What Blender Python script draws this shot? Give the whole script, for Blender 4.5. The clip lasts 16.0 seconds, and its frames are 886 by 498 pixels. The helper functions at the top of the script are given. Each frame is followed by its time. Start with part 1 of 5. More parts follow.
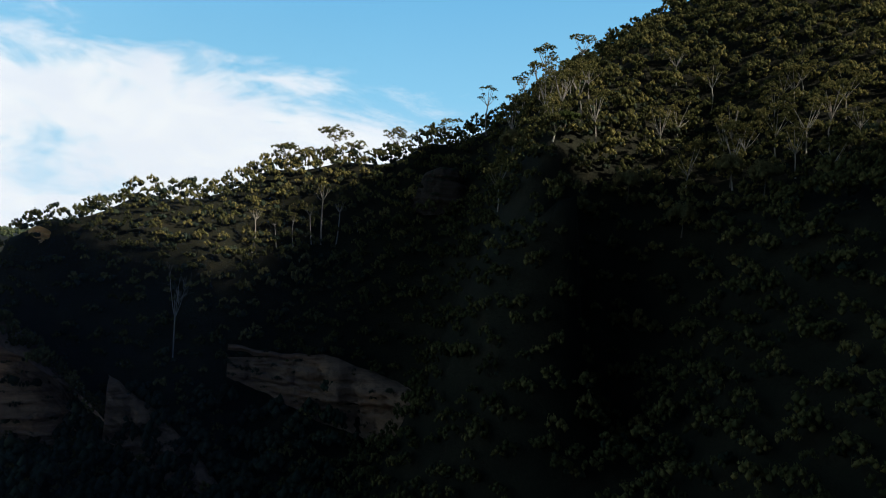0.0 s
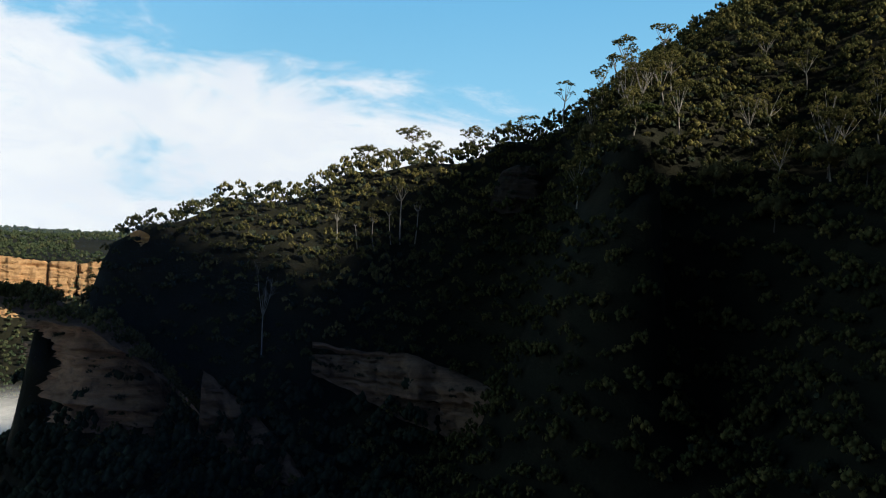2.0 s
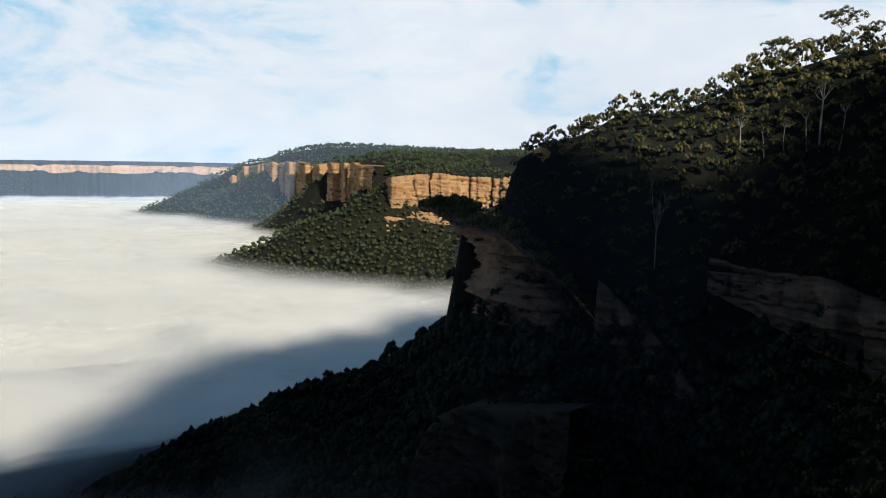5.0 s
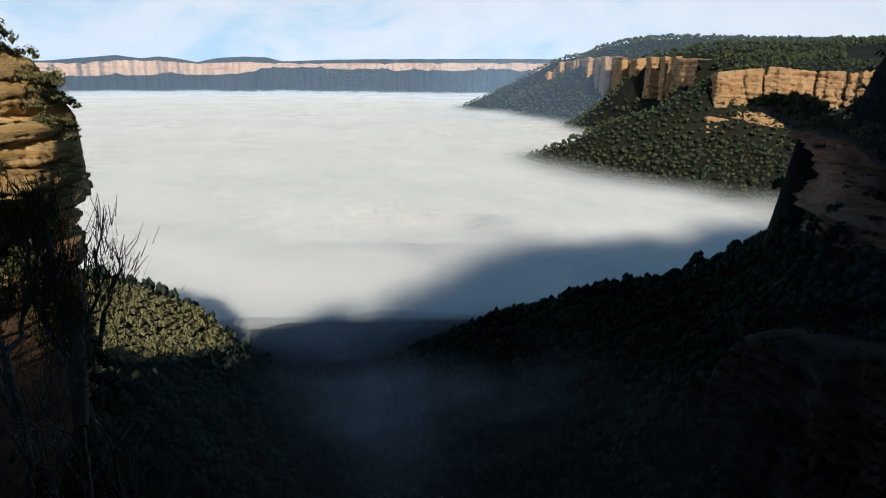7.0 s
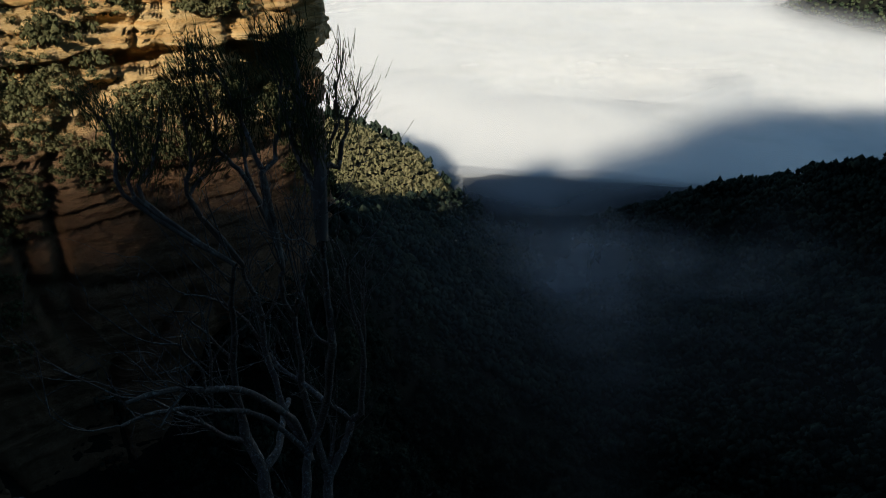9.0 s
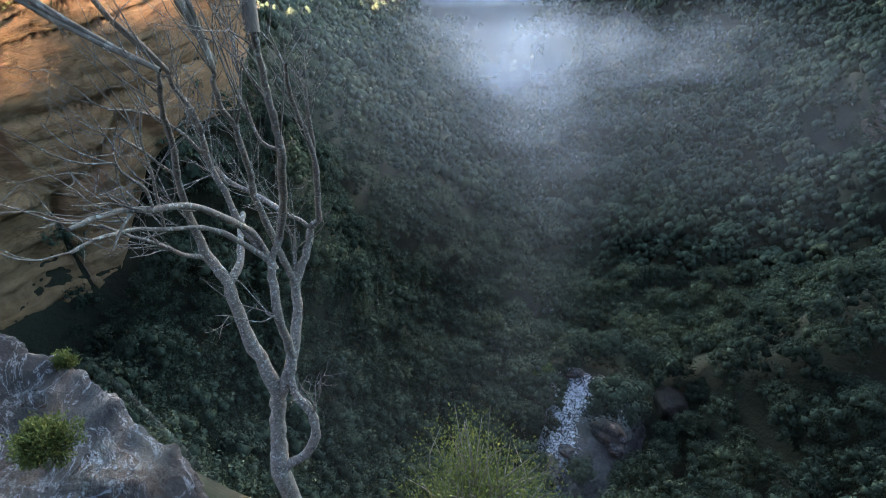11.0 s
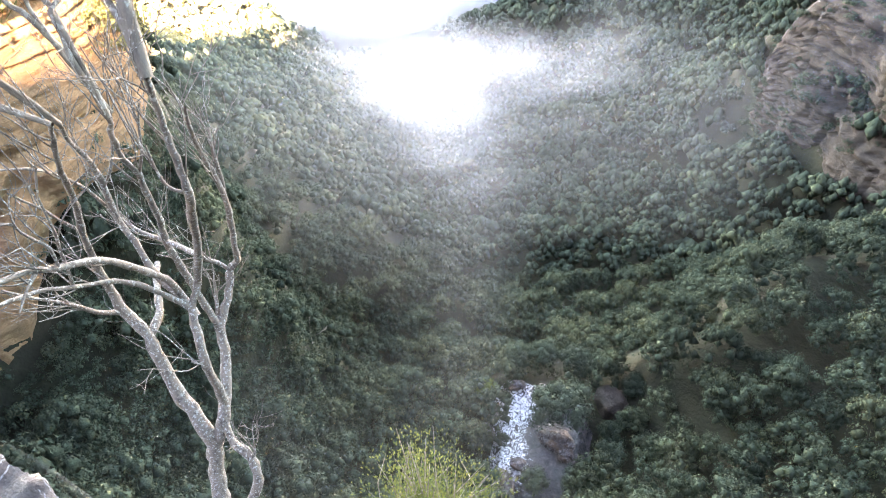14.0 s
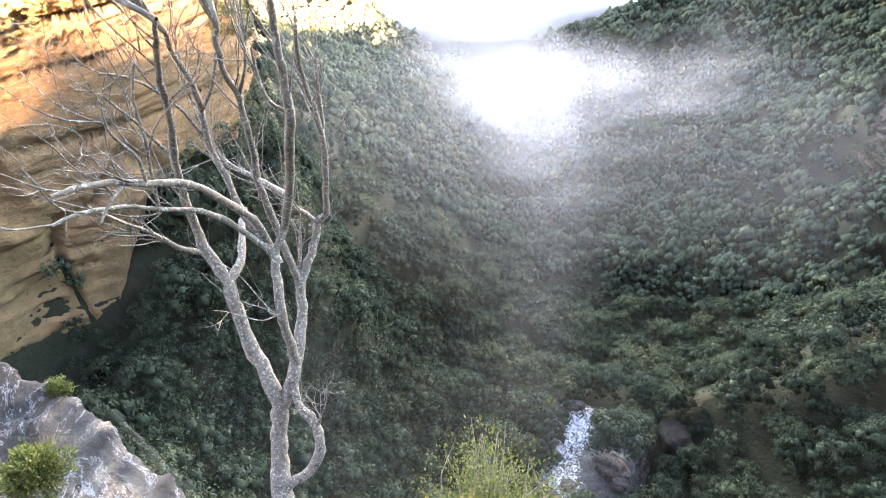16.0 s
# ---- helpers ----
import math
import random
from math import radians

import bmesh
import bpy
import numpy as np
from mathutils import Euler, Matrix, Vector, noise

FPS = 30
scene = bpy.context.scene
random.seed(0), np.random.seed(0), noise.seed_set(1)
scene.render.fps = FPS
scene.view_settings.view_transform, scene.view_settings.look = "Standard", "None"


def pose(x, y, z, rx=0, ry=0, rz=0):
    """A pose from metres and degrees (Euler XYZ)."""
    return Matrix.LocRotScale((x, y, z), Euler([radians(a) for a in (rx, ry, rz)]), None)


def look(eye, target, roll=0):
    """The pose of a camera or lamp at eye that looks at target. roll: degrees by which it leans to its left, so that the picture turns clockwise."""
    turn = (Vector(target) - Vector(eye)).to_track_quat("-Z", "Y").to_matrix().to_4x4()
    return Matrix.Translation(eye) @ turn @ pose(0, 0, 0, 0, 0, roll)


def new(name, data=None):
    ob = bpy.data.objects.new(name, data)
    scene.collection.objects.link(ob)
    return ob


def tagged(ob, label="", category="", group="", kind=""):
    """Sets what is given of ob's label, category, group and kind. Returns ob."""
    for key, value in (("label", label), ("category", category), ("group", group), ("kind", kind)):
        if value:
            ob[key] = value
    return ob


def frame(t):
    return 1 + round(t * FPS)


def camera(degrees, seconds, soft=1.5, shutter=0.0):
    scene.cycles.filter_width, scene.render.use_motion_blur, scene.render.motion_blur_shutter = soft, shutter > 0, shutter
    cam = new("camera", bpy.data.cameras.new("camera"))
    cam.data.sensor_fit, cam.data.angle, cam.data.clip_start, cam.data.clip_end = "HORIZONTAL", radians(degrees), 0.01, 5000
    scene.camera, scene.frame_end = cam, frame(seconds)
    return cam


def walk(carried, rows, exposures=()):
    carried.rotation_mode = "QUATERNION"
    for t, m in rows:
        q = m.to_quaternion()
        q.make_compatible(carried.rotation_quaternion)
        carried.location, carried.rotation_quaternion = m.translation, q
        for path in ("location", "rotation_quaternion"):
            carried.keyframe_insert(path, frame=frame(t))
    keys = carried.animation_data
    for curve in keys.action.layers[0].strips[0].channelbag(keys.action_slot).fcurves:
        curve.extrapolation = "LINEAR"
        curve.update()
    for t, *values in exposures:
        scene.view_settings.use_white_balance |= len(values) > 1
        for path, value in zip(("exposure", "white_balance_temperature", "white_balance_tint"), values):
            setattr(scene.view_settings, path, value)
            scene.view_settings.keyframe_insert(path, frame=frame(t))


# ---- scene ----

cam = camera(68.35, 16.0, soft=1.0)
PATH = [  # seconds, x, y, z, heading, pitch, roll
    (0.0, 0.043, 0.017, 0.106, -0.32, 2.69, -2.17),
    (0.5, 0.043, 0.017, 0.106, -1.53, 2.61, -1.81),
    (1.0, 0.043, 0.017, 0.106, -0.26, 2.53, -1.72),
    (1.5, 0.043, 0.017, 0.106, 3.02, 2.44, -1.70),
    (2.0, 0.043, 0.017, 0.106, 6.51, 2.35, -1.79),
    (2.5, 0.043, 0.017, 0.106, 9.96, 2.09, -1.82),
    (3.0, 0.043, 0.017, 0.106, 13.59, 1.66, -1.84),
    (3.5, 0.043, 0.017, 0.106, 18.84, 0.53, -1.74),
    (4.0, 0.043, 0.017, 0.106, 25.04, -1.20, -1.69),
    (4.2, 0.043, 0.017, 0.106, 28.01, -2.18, -1.63),
    (6.3, 0.043, 0.017, 0.106, 56.97, -12.30, -0.89),
    (6.5, 0.043, 0.017, 0.106, 59.41, -13.06, -0.99),
    (7.0, 0.043, 0.017, 0.106, 66.39, -15.47, -0.78),
    (7.5, 0.043, 0.017, 0.106, 73.29, -17.84, -0.55),
    (8.0, 0.043, 0.017, 0.106, 80.16, -20.08, -0.40),
    (8.5, 0.043, 0.017, 0.106, 84.64, -22.85, 0.36),
    (9.0, 0.015, 0.003, 0.076, 86.01, -28.01, 1.34),
    (9.5, -0.014, 0.003, 0.050, 85.97, -33.67, 2.40),
    (10.0, -0.027, -0.000, 0.032, 85.18, -39.19, 3.12),
    (10.2, -0.048, -0.005, 0.012, 84.82, -41.08, 3.34),
    (12.3, 0.007, -0.021, 0.017, 76.13, -46.76, 5.37),
    (12.5, 0.007, -0.014, 0.019, 74.94, -45.54, 5.20),
    (13.0, 0.019, 0.001, 0.037, 72.49, -43.85, 4.05),
    (13.5, 0.022, 0.001, 0.040, 72.07, -43.54, 3.66),
    (14.0, 0.015, -0.004, 0.027, 72.18, -43.37, 3.61),
    (14.5, -0.007, 0.001, -0.026, 72.36, -43.23, 3.62),
    (15.0, -0.050, 0.039, -0.177, 72.58, -43.16, 3.66),
    (15.5, -0.079, -0.022, -0.205, 73.06, -43.05, 3.34),
    (16.0, -0.081, -0.081, -0.212, 80.94, -42.46, 3.06),
]
walk(cam, [(t, pose(x, y, z, 90 + p, 0, h) @ pose(0, 0, 0, 0, 0, -r)) for t, x, y, z, h, p, r in PATH],
     exposures=[(0, 0.55, 6100, 8), (4.2, 0.5, 6100, 8), (6.3, 0.35, 5700, 8), (8.0, 0.45, 5700, 8), (9.0, 0.6, 5800, 8), (9.4, 0.85, 5800, 8), (10.0, 3.65, 5800, 8), (10.4, 4.8, 6300, 12), (11.6, 5.9, 8600, 24), (12.4, 7.65, 9200, 26),
                (13.0, 7.2, 9600, 30), (14.0, 7.12, 9700, 31), (16.0, 6.9, 9700, 32)])

# ---- light ----
SUN_HEADING, SUN_HEIGHT = 250.0, 24.0   # degrees to the left of the first view; above the horizon


def plan(h, d, z=0.0):
    """A place from a heading (degrees to the left of the first view), a distance and a height."""
    return (-d * math.sin(radians(h)), d * math.cos(radians(h)), z)


world = bpy.data.worlds.new("world")
scene.world = world
world.use_nodes = True
wn = world.node_tree
sky = wn.nodes.new("ShaderNodeTexSky")
sky.sky_type = "NISHITA"
sky.sun_disc = False
sky.sun_elevation = radians(SUN_HEIGHT)
sky.sun_rotation = radians(-SUN_HEADING)
sky.altitude = 900
sky.air_density, sky.dust_density, sky.ozone_density = 1.0, 0.3, 2.5
wn.links.new(sky.outputs[0], wn.nodes["Background"].inputs[0])
wn.nodes["Background"].inputs[1].default_value = 0.030
sun = new("sun", bpy.data.lights.new("sun", "SUN"))
sun.data.energy, sun.data.angle, sun.data.color = 5.0, radians(3.0), (1.0, 0.87, 0.68)
sx, sy, _ = plan(SUN_HEADING, 1)
sun.matrix_world = look((sx * 100, sy * 100, 100 * math.tan(radians(SUN_HEIGHT))), (0, 0, 0))


# ---- materials ----
class Mat:
    """A node material with short calls for its nodes."""

    def __init__(self, name):
        self.m = bpy.data.materials.new(name)
        self.m.use_nodes = True
        self.t = self.m.node_tree
        self.out = self.t.nodes["Material Output"]
        self.bsdf = self.t.nodes["Principled BSDF"]
        self.co = self.n("ShaderNodeTexCoord").outputs["Object"]

    def n(self, kind):
        return self.t.nodes.new(kind)

    def put(self, socket, value):
        if hasattr(value, "links"):
            self.t.links.new(value, socket)
        else:
            socket.default_value = value

    def stretch(self, sx, sy, sz):
        node = self.n("ShaderNodeMapping")
        self.put(node.inputs[0], self.co)
        node.inputs["Scale"].default_value = (sx, sy, sz)
        return node.outputs[0]

    def noise(self, scale, detail=5.0, rough=0.6, co=None, distort=0.0):
        node = self.n("ShaderNodeTexNoise")
        self.put(node.inputs["Vector"], co or self.co)
        node.inputs["Scale"].default_value, node.inputs["Detail"].default_value = scale, detail
        node.inputs["Roughness"].default_value, node.inputs["Distortion"].default_value = rough, distort
        return node.outputs["Fac"]

    def ramp(self, value, *stops):
        node = self.n("ShaderNodeValToRGB")
        self.put(node.inputs[0], value)
        while len(node.color_ramp.elements) < len(stops):
            node.color_ramp.elements.new(0.5)
        for e, (p, c) in zip(node.color_ramp.elements, stops):
            e.position, e.color = p, (*c, 1) if len(c) == 3 else c
        return node.outputs[0]

    def level(self, value, a, b, lo=0.0, hi=1.0):
        node = self.n("ShaderNodeMapRange")
        node.interpolation_type = "SMOOTHSTEP"
        self.put(node.inputs[0], value)
        for i, v in enumerate((a, b, lo, hi)):
            node.inputs[1 + i].default_value = v
        return node.outputs[0]

    def mix(self, fac, a, b, how="MIX"):
        node = self.n("ShaderNodeMix")
        node.data_type, node.blend_type = "RGBA", how
        self.put(node.inputs[0], fac)
        self.put(node.inputs[6], a if hasattr(a, "links") else (*a, 1))
        self.put(node.inputs[7], b if hasattr(b, "links") else (*b, 1))
        return node.outputs[2]

    def math(self, op, a, b=0.0):
        node = self.n("ShaderNodeMath")
        node.operation = op
        self.put(node.inputs[0], a)
        self.put(node.inputs[1], b)
        return node.outputs[0]

    def attr(self, name):
        node = self.n("ShaderNodeAttribute")
        node.attribute_name = name
        return node.outputs["Fac"]

    def bump(self, height, strength, distance):
        node = self.n("ShaderNodeBump")
        self.put(node.inputs["Height"], height)
        node.inputs["Strength"].default_value, node.inputs["Distance"].default_value = strength, distance
        self.put(self.bsdf.inputs["Normal"], node.outputs[0])

    def done(self, colour, rough=0.8, spec=0.3, metal=0.0):
        self.put(self.bsdf.inputs["Base Color"], colour if hasattr(colour, "links") else (*colour, 1))
        self.put(self.bsdf.inputs["Roughness"], rough)
        self.bsdf.inputs["Specular IOR Level"].default_value = spec
        self.bsdf.inputs["Metallic"].default_value = metal
        return self.m


def foliage(name, dark, light, olive, rough=0.95, passing=0.25):
    """Leaves: each tree has its own tone, each leaf a little of its own."""
    m = Mat(name)
    tree = m.attr("tint")
    geo = m.n("ShaderNodeNewGeometry").outputs["Random Per Island"]
    c = m.ramp(tree, (0.0, dark), (0.45, light), (0.8, olive), (1.0, tuple(v * 1.15 for v in olive)))
    c = m.mix(m.level(geo, 0.0, 1.0, 0.0, 0.35), c, tuple(v * 0.55 for v in dark))
    c = m.mix(m.level(m.noise(0.8, 3), 0.3, 0.75, 0.0, 0.35), c, tuple(v * 1.4 for v in light))
    m.bump(m.noise(4.0, 5, 0.75), 0.7, 0.3)
    m.done(c, rough, 0.02)
    tr = m.n("ShaderNodeBsdfTranslucent")
    m.put(tr.inputs[0], c)
    mx = m.n("ShaderNodeMixShader")
    mx.inputs[0].default_value = passing
    m.t.links.new(m.bsdf.outputs[0], mx.inputs[1])
    m.t.links.new(tr.outputs[0], mx.inputs[2])
    m.t.links.new(mx.outputs[0], m.out.inputs[0])
    return m.m


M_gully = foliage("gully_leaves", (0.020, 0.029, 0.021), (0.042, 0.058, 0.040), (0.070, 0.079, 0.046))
M_euc = foliage("eucalypt_leaves", (0.028, 0.034, 0.014), (0.105, 0.105, 0.040), (0.250, 0.210, 0.075))
M_far = foliage("far_leaves", (0.030, 0.048, 0.030), (0.062, 0.080, 0.042), (0.100, 0.100, 0.048))
M_heath = foliage("heath_leaves", (0.060, 0.064, 0.030), (0.125, 0.120, 0.054), (0.185, 0.160, 0.074))
# Heath leaves with the sun on the slope put into their colour.
M_lit_slope = foliage("sunlit_slope_leaves", (0.140, 0.134, 0.066), (0.230, 0.208, 0.102), (0.300, 0.258, 0.130))
M_needle = foliage("needle_leaves", (0.030, 0.040, 0.020), (0.060, 0.075, 0.030), (0.095, 0.090, 0.035), passing=0.1)
M_lime = foliage("lime_leaves", (0.034, 0.053, 0.019), (0.060, 0.078, 0.027), (0.105, 0.110, 0.034), passing=0.3)


def soil():
    m = Mat("forest_soil")
    c = m.ramp(m.noise(0.12, 8), (0.3, (0.008, 0.009, 0.006)), (0.55, (0.016, 0.016, 0.010)), (0.75, (0.030, 0.026, 0.016)))
    c = m.mix(m.level(m.noise(1.5, 5), 0.45, 0.7, 0, 0.6), c, (0.014, 0.018, 0.009))
    m.bump(m.noise(1.2, 6), 0.6, 0.6)
    return m.done(c, 0.95, 0.1)


def sandstone(name, warm, pale, dark, stain, unit=1.0, lower=None):
    """Banded sandstone: thin beds, water stains that run down, iron patches."""
    m = Mat(name)
    beds = m.noise(1.0 / unit, 6, 0.65, m.stretch(0.05, 0.05, 1.2))
    thin = m.noise(1.0 / unit, 4, 0.6, m.stretch(0.12, 0.12, 6.0))
    big = m.noise(0.09 / unit, 5, 0.6)
    runs = m.noise(1.0 / unit, 5, 0.6, m.stretch(0.55, 0.55, 0.045))
    c = m.ramp(beds, (0.28, dark), (0.42, warm), (0.58, pale), (0.75, warm))
    c = m.mix(m.level(big, 0.42, 0.62, 0, 0.5), c, tuple(v * 0.9 for v in pale))
    c = m.mix(m.level(thin, 0.54, 0.72, 0, 0.3), c, dark)
    c = m.mix(m.level(m.noise(0.7 / unit, 7, 0.7), 0.5, 0.68, 0, 0.45), c, stain)
    c = m.mix(m.level(runs, 0.52, 0.72, 0, 0.75), c, stain)
    c = m.mix(m.level(m.noise(3.5 / unit, 5), 0.35, 0.75, 0, 0.25), c, tuple(v * 1.25 for v in pale))
    # Iron-orange lower stone, its tone also lowered for the shade down there.
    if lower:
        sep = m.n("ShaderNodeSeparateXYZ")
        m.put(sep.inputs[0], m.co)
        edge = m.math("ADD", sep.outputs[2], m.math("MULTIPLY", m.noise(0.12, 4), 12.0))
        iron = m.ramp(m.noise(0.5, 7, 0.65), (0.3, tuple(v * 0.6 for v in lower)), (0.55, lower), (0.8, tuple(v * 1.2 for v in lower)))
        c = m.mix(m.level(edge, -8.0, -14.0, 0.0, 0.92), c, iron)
    h = m.math("ADD", m.math("MULTIPLY", thin, 0.5), m.noise(1.3 / unit, 10, 0.75))
    m.bump(h, 0.9, 0.6 * unit)
    return m.done(c, 0.9, 0.2)


M_soil = soil()
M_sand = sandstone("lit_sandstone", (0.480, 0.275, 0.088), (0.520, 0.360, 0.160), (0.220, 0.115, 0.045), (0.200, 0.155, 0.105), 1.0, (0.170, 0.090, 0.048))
# Darker brown copy of the sandstone; part of the cliffs' shade is in it.
M_shade_brown = sandstone("shaded_brown_sandstone", (0.240, 0.140, 0.088), (0.330, 0.210, 0.135), (0.060, 0.038, 0.028), (0.080, 0.058, 0.046), 1.6)
# Near-black for sandstone: the shade of gully and forest is put into it.
M_shade_grey = sandstone("shade_grey_sandstone", (0.034, 0.026, 0.020), (0.046, 0.036, 0.028), (0.013, 0.010, 0.009), (0.015, 0.013, 0.012), 1.0)
M_farrock = sandstone("far_sandstone", (0.310, 0.168, 0.074), (0.390, 0.245, 0.120), (0.140, 0.072, 0.036), (0.080, 0.058, 0.044), 3.5)
M_escrock = sandstone("escarpment_stone", (0.430, 0.250, 0.150), (0.520, 0.360, 0.245), (0.060, 0.058, 0.050), (0.050, 0.055, 0.048), 13.0)


def wet_rock():
    m = Mat("wet_rock")
    c = m.ramp(m.noise(0.9, 8, 0.65), (0.30, (0.014, 0.011, 0.011)), (0.46, (0.040, 0.030, 0.028)), (0.62, (0.070, 0.044, 0.030)), (0.80, (0.120, 0.098, 0.082)))
    c = m.mix(m.level(m.noise(0.35, 4), 0.52, 0.66, 0, 0.7), c, (0.110, 0.062, 0.034))
    vein = m.math("ABSOLUTE", m.math("SUBTRACT", m.noise(0.9, 6, 0.7, None, 0.8), 0.5))
    c = m.mix(m.level(vein, 0.014, 0.0, 0.0, 0.55), c, (0.36, 0.36, 0.38))
    c = m.mix(m.level(m.noise(5.0, 6, 0.7), 0.5, 0.75, 0, 0.6), c, (0.018, 0.014, 0.015))
    m.bump(m.noise(1.8, 10, 0.75), 1.0, 0.35)
    return m.done(c, m.level(m.noise(0.6, 4), 0.4, 0.6, 0.24, 0.65), 0.4)


def white_water(name):
    """A rock bed under broken water: foam streaks, dark wet stone between."""
    m = Mat(name)
    st = m.noise(1.7, 9, 0.75, m.stretch(0.7, 0.7, 0.5), 1.5)
    big = m.noise(0.11, 3, 0.5)
    foam = m.level(m.math("ADD", m.math("ADD", st, m.math("MULTIPLY", m.math("SUBTRACT", big, 0.5), 0.5)), m.math("SUBTRACT", m.attr("foam"), 0.5)), 0.56, 0.74)
    stone = m.ramp(m.noise(1.1, 7, 0.65), (0.3, (0.016, 0.015, 0.016)), (0.55, (0.045, 0.041, 0.040)), (0.75, (0.095, 0.078, 0.064)))
    c = m.mix(foam, stone, (0.62, 0.64, 0.66))
    m.bump(m.noise(1.6, 8, 0.75), 1.0, 0.4)
    return m.done(c, m.level(foam, 0, 1, 0.25, 0.7), 0.4)


def veil(name, colour, low, high, scale=(1, 1, 1), grain=1.0, detail=6.0, glow=0.0):
    """Thin water droplets or mist: a see-through sheet that scatters light, denser where its density says."""
    m = Mat(name)
    tr = m.n("ShaderNodeBsdfTransparent")
    df = m.n("ShaderNodeBsdfDiffuse")
    tl = m.n("ShaderNodeBsdfTranslucent")
    df.inputs[0].default_value = tl.inputs[0].default_value = (*colour, 1)
    s = m.n("ShaderNodeMixShader")
    s.inputs[0].default_value = 0.12
    m.t.links.new(df.outputs[0], s.inputs[1])
    m.t.links.new(tl.outputs[0], s.inputs[2])
    k = m.level(m.noise(grain, detail, 0.6, m.stretch(*scale), 0.4), low, high, 0.0, 1.0)
    d = m.attr("thick")
    fac = m.math("MINIMUM", m.math("MULTIPLY", d, m.math("ADD", k, m.math("MULTIPLY", d, 0.6))), 0.985)
    mx = m.n("ShaderNodeMixShader")
    m.put(mx.inputs[0], fac)
    m.t.links.new(tr.outputs[0], mx.inputs[1])
    m.t.links.new(s.outputs[0], mx.inputs[2])
    m.t.links.new(mx.outputs[0], m.out.inputs[0])
    m.m.surface_render_method = "BLENDED"
    return m.m


M_wet = wet_rock()
M_creek = white_water("creek_bed")
M_fog = veil("valley_fog", (0.98, 0.96, 0.92), 0.10, 0.60, (1, 1, 1), 0.006)
M_mist = veil("thin_mist", (0.92, 0.94, 0.96), 0.22, 0.85, (1, 1, 1), 0.022)
M_soft = veil("soft_mist", (0.92, 0.94, 0.95), -0.6, 0.6, (1, 1, 1), 0.012)
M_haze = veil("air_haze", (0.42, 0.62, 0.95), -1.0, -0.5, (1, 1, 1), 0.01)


def bark(name, pale, dark, spots, unit):
    m = Mat(name)
    c = m.ramp(m.noise(unit, 6, 0.65, m.stretch(1, 1, 0.35)), (0.32, dark), (0.5, pale), (0.7, tuple(min(1, v * 1.2) for v in pale)))
    c = m.mix(m.level(m.noise(unit * 1.7, 4), 0.55, 0.62, 0, 0.9), c, spots)
    m.bump(m.noise(unit * 2, 7, 0.7, m.stretch(1, 1, 0.4)), 0.7, 0.25 / unit)
    return m.done(c, 0.85, 0.2)


M_dead = bark("dead_bark", (0.092, 0.076, 0.064), (0.034, 0.027, 0.023), (0.200, 0.200, 0.185), 58.0)
M_white = bark("white_bark", (0.250, 0.232, 0.205), (0.110, 0.096, 0.080), (0.160, 0.135, 0.110), 2.0)
M_twig = bark("dark_bark", (0.090, 0.075, 0.060), (0.040, 0.034, 0.028), (0.160, 0.150, 0.130), 20.0)


# ---- building tools ----
def hash01(ix, iy, iz, seed):
    n = (ix * 374761393 + iy * 668265263 + iz * 2147483647 + seed * 974634777) & 0xFFFFFFFF
    n = ((n ^ (n >> 13)) * 1274126177) & 0xFFFFFFFF
    n = ((n ^ (n >> 16)) * 2246822519) & 0xFFFFFFFF
    return ((n ^ (n >> 15)) & 0xFFFFFF) / float(0xFFFFFF)


def vnoise(x, y, z=0.0, seed=0):
    """Smooth value noise, 0 to 1."""
    x, y, z = np.broadcast_arrays(np.asarray(x, float), np.asarray(y, float), np.asarray(z, float))
    fx, fy, fz = np.floor(x), np.floor(y), np.floor(z)
    u, v, w = x - fx, y - fy, z - fz
    u, v, w = u * u * (3 - 2 * u), v * v * (3 - 2 * v), w * w * (3 - 2 * w)
    ix, iy, iz = fx.astype(np.int64), fy.astype(np.int64), fz.astype(np.int64)
    total = 0.0
    for dx in (0, 1):
        for dy in (0, 1):
            for dz in (0, 1):
                total = total + hash01(ix + dx, iy + dy, iz + dz, seed) * (u if dx else 1 - u) * (v if dy else 1 - v) * (w if dz else 1 - w)
    return total


def fbm(x, y, z=0.0, seed=0, octaves=4):
    total, a = 0.0, 0.5
    for i in range(octaves):
        k = 2.0 ** i
        total = total + a * vnoise(np.asarray(x) * k, np.asarray(y) * k, np.asarray(z) * k, seed + i)
        a *= 0.5
    return total / (1 - 0.5 ** octaves)


def mesh_np(name, verts, tris=None, quads=None, material=None, attrs=None, smooth=False, parent=None):
    """One mesh object from arrays of corners and faces."""
    me = bpy.data.meshes.new(name)
    verts = np.asarray(verts, np.float32)
    tris = np.zeros((0, 3), np.int32) if tris is None else np.asarray(tris, np.int32)
    quads = np.zeros((0, 4), np.int32) if quads is None else np.asarray(quads, np.int32)
    me.vertices.add(len(verts))
    me.vertices.foreach_set("co", verts.ravel())
    loops = np.concatenate([tris.ravel(), quads.ravel()])
    me.loops.add(len(loops))
    me.loops.foreach_set("vertex_index", loops)
    me.polygons.add(len(tris) + len(quads))
    starts = np.concatenate([np.arange(len(tris)) * 3, len(tris) * 3 + np.arange(len(quads)) * 4]).astype(np.int32)
    me.polygons.foreach_set("loop_start", starts)
    me.update(calc_edges=True)
    for key, values in (attrs or {}).items():
        me.attributes.new(key, "FLOAT", "POINT").data.foreach_set("value", np.asarray(values, np.float32))
    if smooth:
        me.polygons.foreach_set("use_smooth", np.ones(len(me.polygons), bool))
    if material:
        me.materials.append(material)
    ob = new(name, me)
    if parent:
        ob.parent = parent
    return ob


